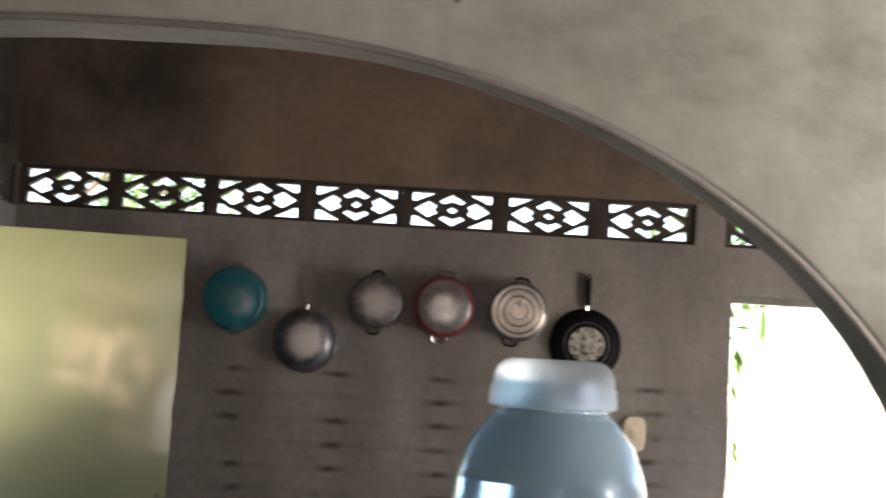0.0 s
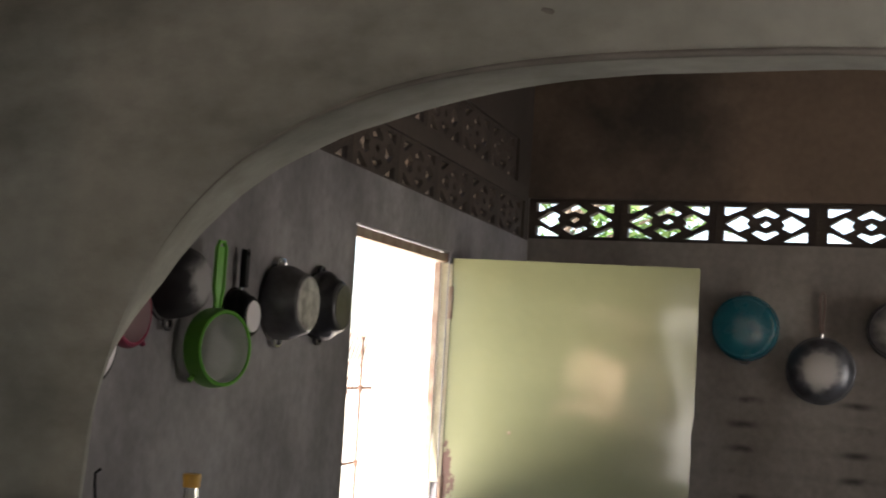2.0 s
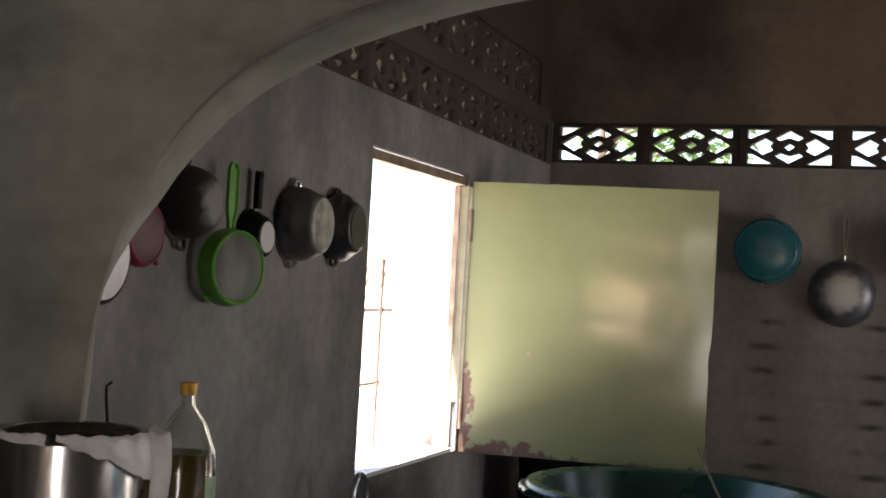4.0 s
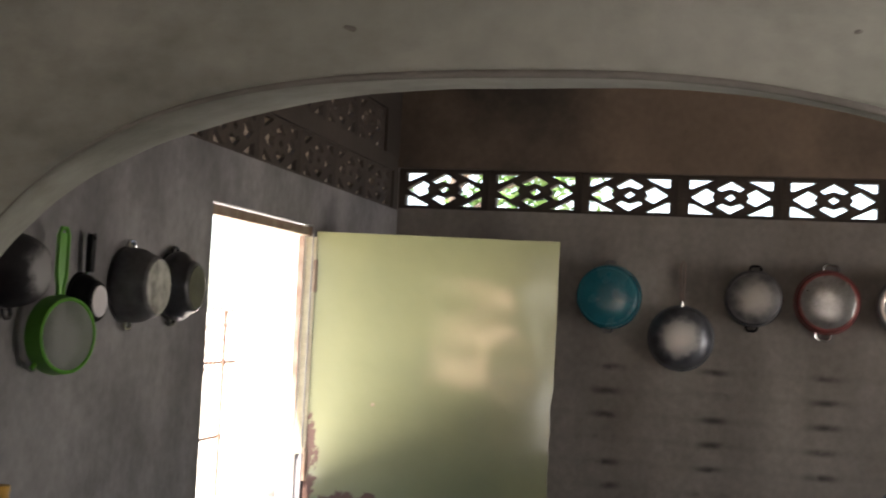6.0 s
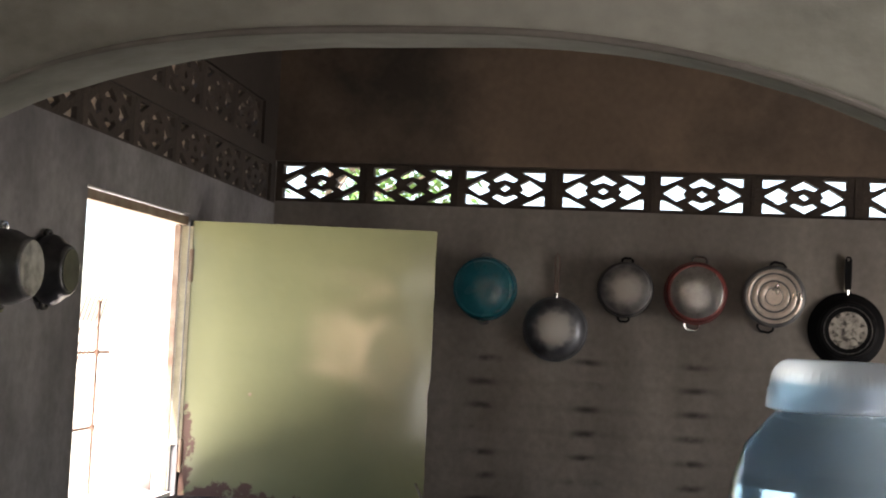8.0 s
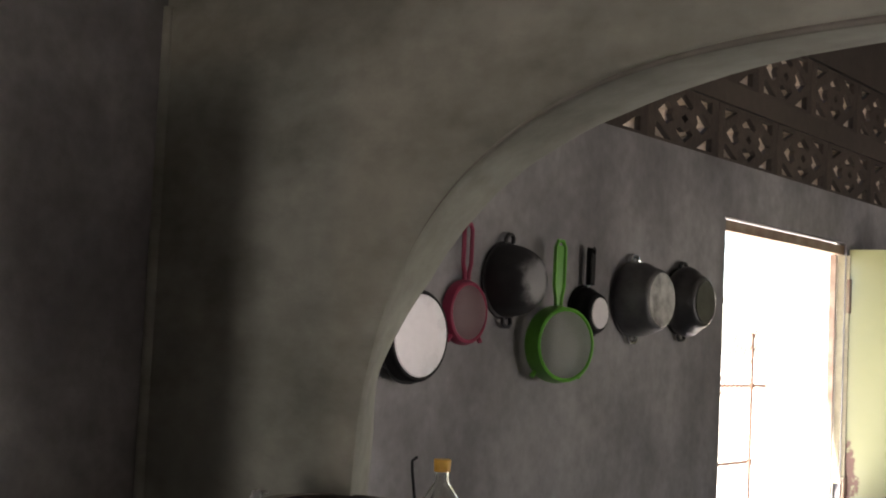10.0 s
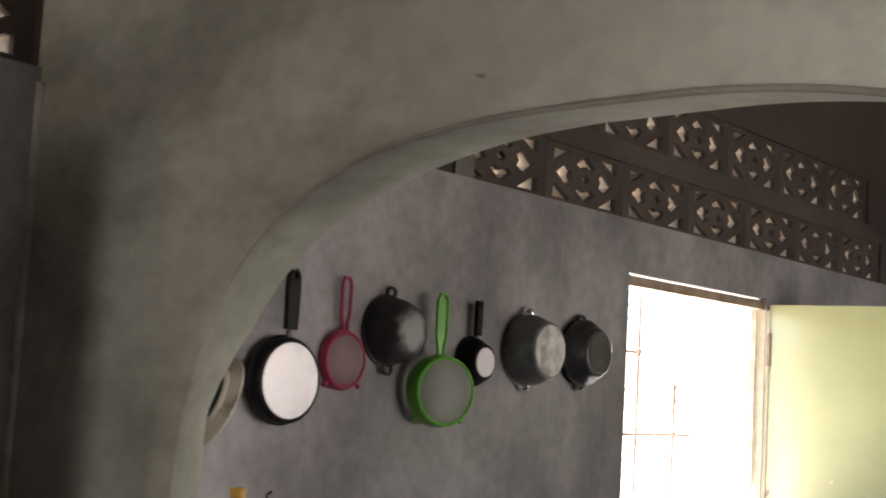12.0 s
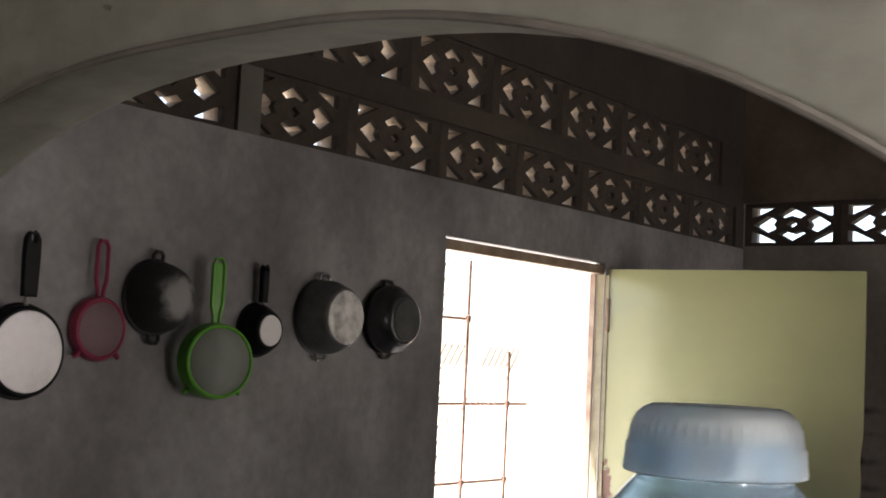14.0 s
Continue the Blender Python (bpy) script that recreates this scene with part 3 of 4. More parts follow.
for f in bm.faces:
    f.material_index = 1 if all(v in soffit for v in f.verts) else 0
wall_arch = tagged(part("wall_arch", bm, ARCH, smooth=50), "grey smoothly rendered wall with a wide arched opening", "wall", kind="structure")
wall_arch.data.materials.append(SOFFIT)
# thin dark bead drawn for the shadow in the arch edge's groove
edge = [(x, FRONT + 0.004, z) for x, z in (arch_point(math.pi * k / 110, 0.03, 0.001) for k in range(92))]
edge = [(edge[0][0], FRONT + 0.004, SILL + 0.03)] + edge + [(edge[-1][0] - 0.004, FRONT + 0.006, edge[-1][2] - 0.02)]
part("arch_shadow_line", tube(edge, 0.0042, 8, fade=34), DARKCEM, wall_arch, "dark bead for the groove's shadow line along the arch's edge")
part("corner_fillet", tube([(LEFT + 0.050, FRONT - 0.002, 1.25 + 0.88 * k / 12) for k in range(13)], 0.0075, 10), ARCH, wall_arch, "smooth pale mortar fillet in the corner")
for x, z, w, turn in ((-0.264, 2.043, 0.0075, 20), (0.233, 2.039, 0.004, -10)):
    bm = bmesh.new()
    bmesh.ops.create_icosphere(bm, subdivisions=2, radius=1.0)
    for v in bm.verts:
        v.co *= 1 + 0.45 * noise.noise(v.co * 1.7 + Vector((x * 40, z * 30, 0)))
        v.co = Vector((v.co.x * w, v.co.y * 0.0012, v.co.z * w * 0.45))
    part("chip", bm, DARKCEM, wall_arch, "small dark chip in the render", m=pose(x, FRONT, z, 0, turn, 0))
counter = tagged(part("counter_slab", box(bmesh.new(), LEFT + 0.002, 0.95, 1.02, 2.10, SILL - 0.02, SILL + 0.02, 0.006), FLOOR, smooth=0), "grey cement serving counter through the arch", "counter", kind="structure")


# breeze blocks, with their pattern of nine openings
def block_mesh(w, h, depth, narrow=1.0):
    shapes = [
        [(0, 0), (.31, 0), (.05, .27), (0, .27)], [(0, .70), (.05, .70), (.31, 1), (0, 1)],
        [(.02, .5), (.20, .24), (.31, .38), (.275, .5), (.31, .61), (.19, .74)],
        [(.33, .24), (.5, .02), (.67, .24), (.61, .33), (.5, .25), (.39, .33)], [(.33, .76), (.5, .98), (.67, .76), (.61, .67), (.5, .75), (.39, .67)],
        [(.43, .5), (.5, .39), (.57, .5), (.5, .61)]]
    shapes += [[(1 - u, v) for u, v in s] for s in shapes[:3]]
    middles = [(sum(u for u, v in s) / len(s), sum(v for u, v in s) / len(s)) for s in shapes]
    shapes = [[(cu + (u - cu) * narrow, cv + (v - cv) * narrow) for u, v in s] for s, (cu, cv) in zip(shapes, middles)]
    mx, my = (0.031, 0.008) if narrow < 1 else (0.027, 0.013)
    place = lambda u, v: (-w / 2 + mx + u * (w - 2 * mx), h / 2 - my - v * (h - 2 * my))  # noqa: E731
    return sheet([[(-w / 2, -h / 2), (w / 2, -h / 2), (w / 2, h / 2), (-w / 2, h / 2)], *[[place(u, v) for u, v in s] for s in shapes]], depth, 0.002)


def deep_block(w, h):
    """A block dark brown on its room side and a little way into its holes; the pale colour beyond paints in the
    daylight there.
    """
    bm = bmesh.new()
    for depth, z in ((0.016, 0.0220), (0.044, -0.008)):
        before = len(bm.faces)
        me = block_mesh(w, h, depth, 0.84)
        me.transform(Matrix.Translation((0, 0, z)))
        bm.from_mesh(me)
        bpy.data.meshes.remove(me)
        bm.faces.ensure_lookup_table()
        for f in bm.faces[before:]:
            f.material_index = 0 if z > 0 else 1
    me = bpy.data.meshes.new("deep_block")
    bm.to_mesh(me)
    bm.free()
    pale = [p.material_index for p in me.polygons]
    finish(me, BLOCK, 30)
    me.materials.append(LITHOLES)
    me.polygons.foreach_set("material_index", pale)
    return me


BACK_BLOCK = finish(block_mesh(0.352, 0.152, 0.05), BLOCK, 30)
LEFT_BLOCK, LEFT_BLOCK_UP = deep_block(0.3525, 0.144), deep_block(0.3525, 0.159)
SET_LEFT = Matrix(((0, 0, 1, LEFT - 0.042), (1, 0, 0, 0), (0, 1, 0, 0), (0, 0, 0, 1)))


def block(me, m, parent):
    ob = new("breeze_block", me)
    ob.matrix_basis = m
    ob.parent = parent
    return ob


BACK_ROW = (-1.045, -0.692, -0.339, 0.027, 0.388, 0.753, 1.131)
for x in BACK_ROW:
    block(BACK_BLOCK, on_back(x, 2.2425, BACK + 0.04), wall_back)
for a, b in zip(BACK_ROW, BACK_ROW[1:]):
    part("mortar_joint", box(bmesh.new(), a + 0.1762, b - 0.1762, BACK + 0.012, BACK + 0.068, 2.166, 2.319), BLOCK, wall_back, smooth=0)
for k in range(3):
    block(BACK_BLOCK, on_back(1.60 + 0.3605 * k, 2.2425, BACK + 0.04), wall_back)
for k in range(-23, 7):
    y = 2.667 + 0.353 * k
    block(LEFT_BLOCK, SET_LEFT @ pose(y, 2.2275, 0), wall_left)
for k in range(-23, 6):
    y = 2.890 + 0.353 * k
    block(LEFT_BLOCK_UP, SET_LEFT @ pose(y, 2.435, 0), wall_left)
part("pier", box(bmesh.new(), LEFT - 0.11, LEFT - 0.004, 2.491, 2.556, 2.156, 2.299), SOFFIT, wall_left, smooth=0)

# the kitchen window: frame, grille and open shutter
window = thing("window_1", ASKEW, "steel-framed window opening with a thin iron grille", "window", kind="structure")
y0, y1, z0, z1 = WIN
bm = bmesh.new()
box(bm, LEFT - 0.03, LEFT - 0.006, y0, y1, z1 - 0.034, z1 - 0.008)
box(bm, LEFT - 0.042, LEFT - 0.0235, y1 - 0.0175, y1 - 0.0135, z0, z1 - 0.035)
part("window_frame", bm, FRAME, window, smooth=0)
bm = bmesh.new()
foot = [(LEFT - 0.0225, y1 - 0.0125), (LEFT + 0.009, y1 + 0.008), (LEFT + 0.004, y1 + 0.012), (LEFT - 0.0225, y1 - 0.0095)]
low, high = [[bm.verts.new((x, y, z)) for x, y in foot] for z in (z0 + 0.15, z1 - 0.036)]
for k in range(4):
    bm.faces.new((low[k], low[(k + 1) % 4], high[(k + 1) % 4], high[k]))
bm.faces.new(low[::-1])
bm.faces.new(high)
bmesh.ops.recalc_face_normals(bm, faces=bm.faces)
part("hinge_strip", bm, CREAMST, window, "cream painted strip along the hinges", smooth=0)
part("reveal", box(bmesh.new(), LEFT - 0.11, LEFT - 0.02, y1 - 0.012, y1 - 0.001, z0 + 0.013, z1 - 0.001), PALEDAY, window, "reveal coloured white for its blown-out daylight", smooth=0)
part("sill", box(bmesh.new(), LEFT - 0.11, LEFT - 0.002, y0 + 0.001, y1 - 0.037, z0 + 0.001, z0 + 0.012), PALEDAY, window, smooth=0)
bm = bmesh.new()
lines = []
for k in range(120):
    z = z0 + 0.002 + (z1 - z0 - 0.01) * k / 119
    out = 0.004 + 0.004 * noise.noise(Vector((z * 38, 0.3, 0))) + 0.006 * max(0.0, noise.noise(Vector((z * 9, 4.1, 0))))
    lines.append([bm.verts.new((x, y, z)) for x, y in ((LEFT - 0.108, y0 - 0.002), (LEFT - 0.108, y0 + out), (LEFT - 0.004, y0 + out), (LEFT + 0.0015, y0 + out * 0.4), (LEFT + 0.0015, y0 - 0.012))])
for a, b in zip(lines, lines[1:]):
    for q in range(4):
        bm.faces.new((a[q], a[q + 1], b[q + 1], b[q]))
part("jamb_edge", bm, PLASTER, window, "ragged plaster edge of the opening", smooth=30)
bm = bmesh.new()
bmesh.ops.create_cube(bm, size=1)
for v in bm.verts:
    up = v.co.z > 0
    v.co = Vector((LEFT - 0.072 - (0.0 if v.co.x > 0 else (0.004 if up else 0.034)), y1 - 0.0135 - (0.004 if v.co.y < 0 else 0), z0 + 0.014 + (0.10 if up else 0)))
part("tan_patch", bm, WOODGRIP, window, "small tan patch low on the reveal", smooth=0)
GX = LEFT - 0.185
for y, za, zb in ((3.60, z0 + 0.013, z1 - 0.03), (3.815, z0 + 0.013, 1.74)):
    part("grille_bar", tube([(GX, y, za), (GX, y, zb)], 0.0042, 6), GRILLE, window)
for y, z in ((3.60, 1.824), (3.815, 1.588), (3.60, 1.37), (3.815, 1.37)):
    part("grille_knot", lathe([(0, -0.016), (0.007, -0.008), (0.008, 0.008), (0, 0.016)], 8), GRILLE, window, m=pose(GX, y, z))
for z, ya, yb in ((1.37, y0 - 0.06, 3.82), (1.588, y0 - 0.06, 3.93), (1.824, y0 - 0.06, 3.61)):
    part("grille_bar", tube([(GX - 0.008, ya, z), (GX - 0.008, yb, z)], 0.0042, 6), GRILLE, window)
for z in (1.37, 1.588, 1.824):
    part("grille_bar", tube([(GX - 0.008, y0 - 0.055, z), (LEFT - 0.109, y0 - 0.055, z)], 0.0042, 6), GRILLE, window)
for y, z in ((3.42, 1.90), (3.70, 1.66), (3.42, 1.46), (3.42, 1.66)):
    for k in range(6):
        part("grille_wire", tube([(GX, y - 0.12 + 0.03 * k, z - 0.10), (GX, y + 0.02 + 0.03 * k, z + 0.09)], 0.0019, 5), GRILLE, window)

swing = 6.5
shutter = thing("window_shutter", pose(LEFT + 0.006, 4.046, 1.162, 0, 0, swing), "pale green painted steel shutter standing open, rusted at its foot", "shutter")
bm = bmesh.new()
bent = [(0.752 - 0.006 * max(0.0, min(1.0, (0.40 - z) / 0.05)) + (0.004 * noise.noise(Vector((z * 17, 2.3, 0))) if z < 0.40 else 0.0), z) for z in (0.838 * k / 44 for k in range(45))]
loops = [[bm.verts.new((x, y, z)) for x, z in [(0.0, 0.0)] + bent + [(0.0, 0.838)]] for y in (0.0, 0.004)]
for k in range(len(loops[0])):
    q = (k + 1) % len(loops[0])
    bm.faces.new((loops[0][k], loops[1][k], loops[1][q], loops[0][q]))
bm.faces.new(loops[0])
bm.faces.new(loops[1][::-1])
bmesh.ops.recalc_face_normals(bm, faces=bm.faces)
panel = part("sheet", bm, SHUTTER, shutter, "dented pale green gloss sheet steel", smooth=0)
bm = bmesh.new()
for b in ((0.0, 0.738, 0.005, 0.03, 0.0, 0.03), (0.0, 0.738, 0.005, 0.03, 0.808, 0.838), (0.0, 0.03, 0.005, 0.03, 0.031, 0.807), (0.708, 0.738, 0.005, 0.03, 0.031, 0.807)):
    box(bm, *b)
part("back_frame", bm, FRAME, shutter, smooth=0)
for z in (0.12, 0.70):
    part("hinge", lathe([(0, z - 0.05), (0.008, z - 0.05), (0.008, z + 0.05), (0, z + 0.05)], 12), FRAME, shutter)
part("bolt_head", lathe([(0, -0.003), (0.006, -0.003), (0.005, 0.0), (0.0, 0.0)], 10), FRAME, panel, m=pose(0.205, -0.001, 0.315, -90))

door = thing("door_1", pose(0, 0, 0), "open doorway to the bright yard", "doorway", kind="structure")
part("door_head", box(bmesh.new(), 1.456, 2.349, BACK + 0.01, BACK + 0.08, 1.958, 1.984), DARKCEM, door, "dark rail under the lintel", smooth=0)


# ---- pots and pans ----
def pot_profile(R, Rb, d, wall=0.003, belly=0.0):
    """Inner and outer skin: the rim lies at the wall, the flat bottom of radius Rb faces the room."""
    k = min(0.016, d * 0.3)
    foot = Rb + 0.75 * k
    side = [(R + (foot - R) * q + belly * math.sin(math.pi * q), 0.006 + (d - k - 0.006) * q) for q in (0, 0.2, 0.4, 0.6, 0.8)]
    end = [(Rb + 0.75 * k * math.cos(a), d - k + k * math.sin(a)) for a in (0, 0.5, 1.0, 1.3, math.pi / 2)]
    outer = [(R + 0.004, 0.002), (R + 0.004, 0.005)] + side + end
    inner = [(max(0.002, r - wall), z - (wall if z > d - k else 0)) for r, z in outer[1:]]
    return [(0, inner[-1][1])] + inner[::-1] + outer


def grip_shape(long, w0, w1):
    """The outline of a pan's handle, from its neck to its round end."""
    right = [(w0, 0), (w0 * 1.05, long * 0.05), (w1 * 0.93, long * 0.25), (w1, long * 0.6), (w1 * 0.95, long * 0.88), (w1 * 0.55, long * 0.985)]
    hang = [(w1 * 0.32 * math.cos(a), long * 0.9 + w1 * 0.5 * math.sin(a)) for a in (math.pi * q / 4 for q in range(8))]
    return [right + [(-x, y) for x, y in right[::-1]], hang]


def hung_pot(name, m, R, Rb, d, body, base, label, category="pot", ears=True, edge_glint=False, ear=None, rings=0, rim=None, handle=None, grip=BLACK, belly=0.0, ear_turn=90, ear_w=0.017, base_r=0.97, group="pots hanging on the kitchen walls"):
    """A pot or pan hung with its bottom towards the room."""
    ob = thing(name, m, label, category, group)
    prof = pot_profile(R, Rb, d, belly=belly)
    last = prof[-1]
    pot_body = part("body", lathe(prof + [(last[0] * 0.97, last[1] - 0.0005), (0, last[1] - 0.0008)], 56, 0.004), body, ob)
    disc = [(last[0] * base_r, last[1] - 0.0004), (last[0] * base_r * 0.97, last[1] + 0.0015)]
    for q in range(rings):
        r = last[0] * (0.88 - 0.26 * q)
        disc += [(r, last[1] + 0.0015), (r - 0.006, last[1] - 0.0025), (r - 0.012, last[1] + 0.001)]
    disc += [(last[0] * 0.3, last[1] + 0.0012), (0, last[1] + 0.0012)]
    part("base", lathe(disc, 56), base, pot_body)
    if edge_glint:
        # polished arc put where the bottom's edge catches a highlight
        part("base_glint", tube([(last[0] * 1.04 * math.cos(a), last[0] * 1.04 * math.sin(a), last[1] - 0.002) for a in (radians(-75 + 130 * k / 40) for k in range(41))], 0.0022, 6, fade=12), POLISHED, pot_body, "bright arc standing in for the edge's highlight")
    if rim:
        part("rim", lathe([(R + 0.001, 0.001), (R + 0.007, 0.001), (R + 0.008, 0.004), (R + 0.007, 0.008), (R + 0.001, 0.008), (R + 0.001, 0.001)], 56), rim, pot_body)
    if ears:
        for s in (1, -1):
            a0 = radians(ear_turn)
            c, t = Vector((math.cos(a0), math.sin(a0), 0)) * s, Vector((-math.sin(a0), math.cos(a0), 0))
            e = ear_w
            pts = [c * (R + 0.001) - t * e, c * (R + 0.5 * e) - t * 0.95 * e, c * (R + 0.85 * e) - t * 0.55 * e, c * (R + 0.85 * e) + t * 0.55 * e, c * (R + 0.5 * e) + t * 0.95 * e, c * (R + 0.001) + t * e]
            part("ear", tube([p + Vector((0, 0, 0.011)) for p in pts], 0.0046, 8), ear or body, ob)
    if handle:
        long, wide, neck = handle
        part("neck", tube([(0, R - 0.002, 0.012), (0, R + neck, 0.016)], 0.005, 8), STEEL, ob)
        part("handle", sheet(grip_shape(long, wide * 0.85, wide), 0.014, 0.004), grip, ob, m=pose(0, R + neck - 0.004, 0.019))
    return ob


def hung_bowl(name, m, R, d, metal, label, category="pot", ear=None, lip=None, wire=None, flat=0.55, group="pots hanging on the kitchen walls"):
    """A round-bottomed pot hung with its bottom towards the room; wire is a long looped handle."""
    ob = thing(name, m, label, category, group)
    outer = [(R + 0.005, 0.002), (R + 0.005, 0.006), (R, 0.008)]
    for k in range(1, 15):
        a = math.pi / 2 * k / 14
        outer.append((R * math.cos(a) ** flat, 0.008 + (d - 0.008) * math.sin(a) ** 1.15))
    outer[-1] = (0, d)
    inner = [(max(0.0, r - 0.003), max(0.002, z - 0.003)) for r, z in outer[1:]][::-1]
    bowl = part("body", lathe(inner + outer, 60, 0.006), metal, ob, smooth=60)
    if lip:
        part("rim", lathe([(R + 0.002, 0.001), (R + 0.007, 0.001), (R + 0.008, 0.004), (R + 0.006, 0.008), (R + 0.002, 0.008), (R + 0.002, 0.001)], 60), lip, bowl)
    if ear:
        for s in (1, -1):
            pts = [(-0.012, s * (R + 0.002), 0.010), (-0.012, s * (R + 0.012), 0.011), (-0.006, s * (R + 0.018), 0.012), (0.006, s * (R + 0.018), 0.012), (0.012, s * (R + 0.012), 0.011), (0.012, s * (R + 0.002), 0.010)]
            part("ear", tube(pts, 0.0042, 8), ear, ob)
    if wire:
        grip, long = wire
        part("ferrule", tube([(0, R - 0.004, 0.010), (0, R + 0.018, 0.014)], 0.0075, 10), STEEL, ob)
        loop = [(-0.004, R + 0.012, 0.014), (-0.0055, R + 0.3 * long, 0.016), (-0.008, R + 0.62 * long, 0.017), (-0.008, R + 0.9 * long, 0.017), (0.0, R + long, 0.017), (0.008, R + 0.9 * long, 0.017), (0.008, R + 0.62 * long, 0.017), (0.0035, R + 0.3 * long, 0.016), (0.004, R + 0.012, 0.014)]
        part("handle", tube(loop, 0.0036, 8), grip, ob, "thin looped handle")
    return ob


def strainer(m, R, d, mat, long, label, web=0.0):
    """A plastic strainer with a fine net, hung by its handle."""
    ob = thing("strainer", m, label, "strainer", "pots hanging on the kitchen walls")
    ring = part("ring", lathe([(R - 0.006, 0.004), (R + 0.003, 0.004), (R + 0.004, 0.012), (R, d), (R - 0.004, d + 0.002), (R - 0.007, d), (R - 0.006, 0.004)], 56), mat, ob)
    net = NETG if mat is GREENPL else NETP
    part("net", lathe([(R - 0.005, d - 0.002), (R * 0.8, d + 0.004), (R * 0.5, d + 0.007), (0, d + 0.008)], 40), net, ring, "pale fine net")
    for s in (-1, 1):
        a = radians(-90 + 44 * s)
        part("foot", tube([((R + 0.001) * math.cos(a), (R + 0.001) * math.sin(a), 0.012), ((R + 0.016) * math.cos(a), (R + 0.016) * math.sin(a), 0.012)], 0.005, 6), mat, ring)
    w = 0.012
    loop = [(-w * 0.5, R, 0.012), (-w * 0.55, R + 0.14 * long, 0.012), (-w, R + 0.32 * long, 0.012), (-w, R + 0.9 * long, 0.012), (-w * 0.5, R + long, 0.012), (w * 0.5, R + long, 0.012), (w, R + 0.9 * long, 0.012), (w, R + 0.32 * long, 0.012), (w * 0.55, R + 0.14 * long, 0.012), (w * 0.5, R, 0.012)]
    grip = part("handle", tube(loop, 0.0042, 6), mat, ob)
    if web:
        part("handle_web", box(bmesh.new(), -w * 0.8, w * 0.8, R - 0.001, R + web * long, 0.009, 0.013, 0.001), mat, grip)
    return ob


NETG = material("pale_green_net", (0.33, 0.355, 0.315), 0.7, second=(0.27, 0.295, 0.255), scale=10, fine=400, bump=0.3)
NETP = material("pale_pink_net", (0.31, 0.20, 0.21), 0.7, second=(0.25, 0.155, 0.165), scale=10, fine=400, bump=0.3)
for net_mat in (NETG, NETP):
    net_mat.node_tree.nodes["Principled BSDF"].inputs["Alpha"].default_value = 0.62

facing = Vector((-0.22, -0.97, 0.12)).normalized()
up = Vector((-0.14, 0.42, 0.89)).normalized()
facing = (facing - up * facing.dot(up)).normalized()
side = up.cross(facing)
swung = Matrix(((side.x, up.x, facing.x, -1.095), (side.y, up.y, facing.y, 1.797), (side.z, up.z, facing.z, 1.640), (0, 0, 0, 1)))
hung_pot("crepe_pan", swung, 0.079, 0.056, 0.024, CREAMEN, DGREEN, "small cream and dark green pan hanging askew", "pan", ears=False, handle=(0.092, 0.019, 0.0), grip=BLACK)
part("nail", tube([(LEFT - 0.01, 1.852, 1.786), (LEFT + 0.034, 1.850, 1.790)], 0.0014, 6), PLASTER, wall_left)
hung_pot("frying_pan", on_left(1.976, 1.687, LEFT + 0.028), 0.079, 0.072, 0.029, BLACK, WHITE, "black frying pan with a white bottom, hung by its handle", "pan", ears=False, handle=(0.112, 0.0165, 0.018))
strainer(on_left(2.156, 1.733), 0.056, 0.022, PINKPL, 0.105, "small raspberry pink plastic strainer hung by its handle")
hung_bowl("cooking_pot", on_left(2.289, 1.799), 0.069, 0.080, SOOTBOWL, "soot-blackened round-bottomed pot with small ears", ear=SOOT)
strainer(on_left(2.423, 1.683, LEFT + 0.03) @ pose(0, 0, 0, 0, -16, 0), 0.072, 0.04, GREENPL, 0.13, "large bright green plastic strainer hung by its handle", 0.93)
hung_pot("milk_pan", on_left(2.572, 1.750), 0.053, 0.033, 0.045, BLACK, WHITE, "small black milk pan with a white bottom", "pan", ears=False, handle=(0.078, 0.0105, 0.008), belly=0.004)
hung_pot("cooking_pot", on_left(2.767, 1.788), 0.079, 0.056, 0.08, DULL, BASEGREY, "dull aluminium pot with a bright scoured bottom", ear=STEEL, belly=0.007, base_r=1.06)
hung_pot("cooking_pot", on_left(2.993, 1.794), 0.074, 0.050, 0.07, DARKPOT, DARKPOT, "dark rounded pot beside the window, a highlight arc modelled on its bottom", ear=SOOT, belly=0.013, edge_glint=True)

hung_pot("enamel_basin", on_back(-0.392, 1.862), 0.115, 0.101, 0.085, TEAL, TEAL, "teal enamel basin with small ears", "basin", ear=DULL)
hung_bowl("wok", on_back(-0.128, 1.724), 0.115, 0.07, WOKMETAL, "dull grey wok with a bright scoured bottom", "wok", wire=(WOODGRIP, 0.165))
hung_pot("cooking_pot", on_back(0.123, 1.879), 0.099, 0.086, 0.09, GREYPOT, GREYPOT, "dull grey aluminium pot with a black ear", ear=BLACK, ear_turn=88, ear_w=0.02)
hung_pot("cooking_pot", on_back(0.376, 1.877), 0.111, 0.096, 0.09, RED, ALU, "dark red enamel pot with a bright bottom and wire ears", ear=STEEL, ear_turn=85, ear_w=0.027)
hung_pot("cooking_pot", on_back(0.645, 1.874), 0.103, 0.099, 0.10, DULL, BRIGHT, "polished pot with rings on its bottom and black ears", ear=BLACK, rings=3, ear_turn=80, ear_w=0.028)
big_pan = hung_pot("frying_pan", on_back(0.908, 1.767), 0.131, 0.092, 0.05, BLACK, CREAM, "large black frying pan with a flaking speckled bottom", "pan", ears=False, handle=(0.12, 0.013, 0.018), base_r=0.72)
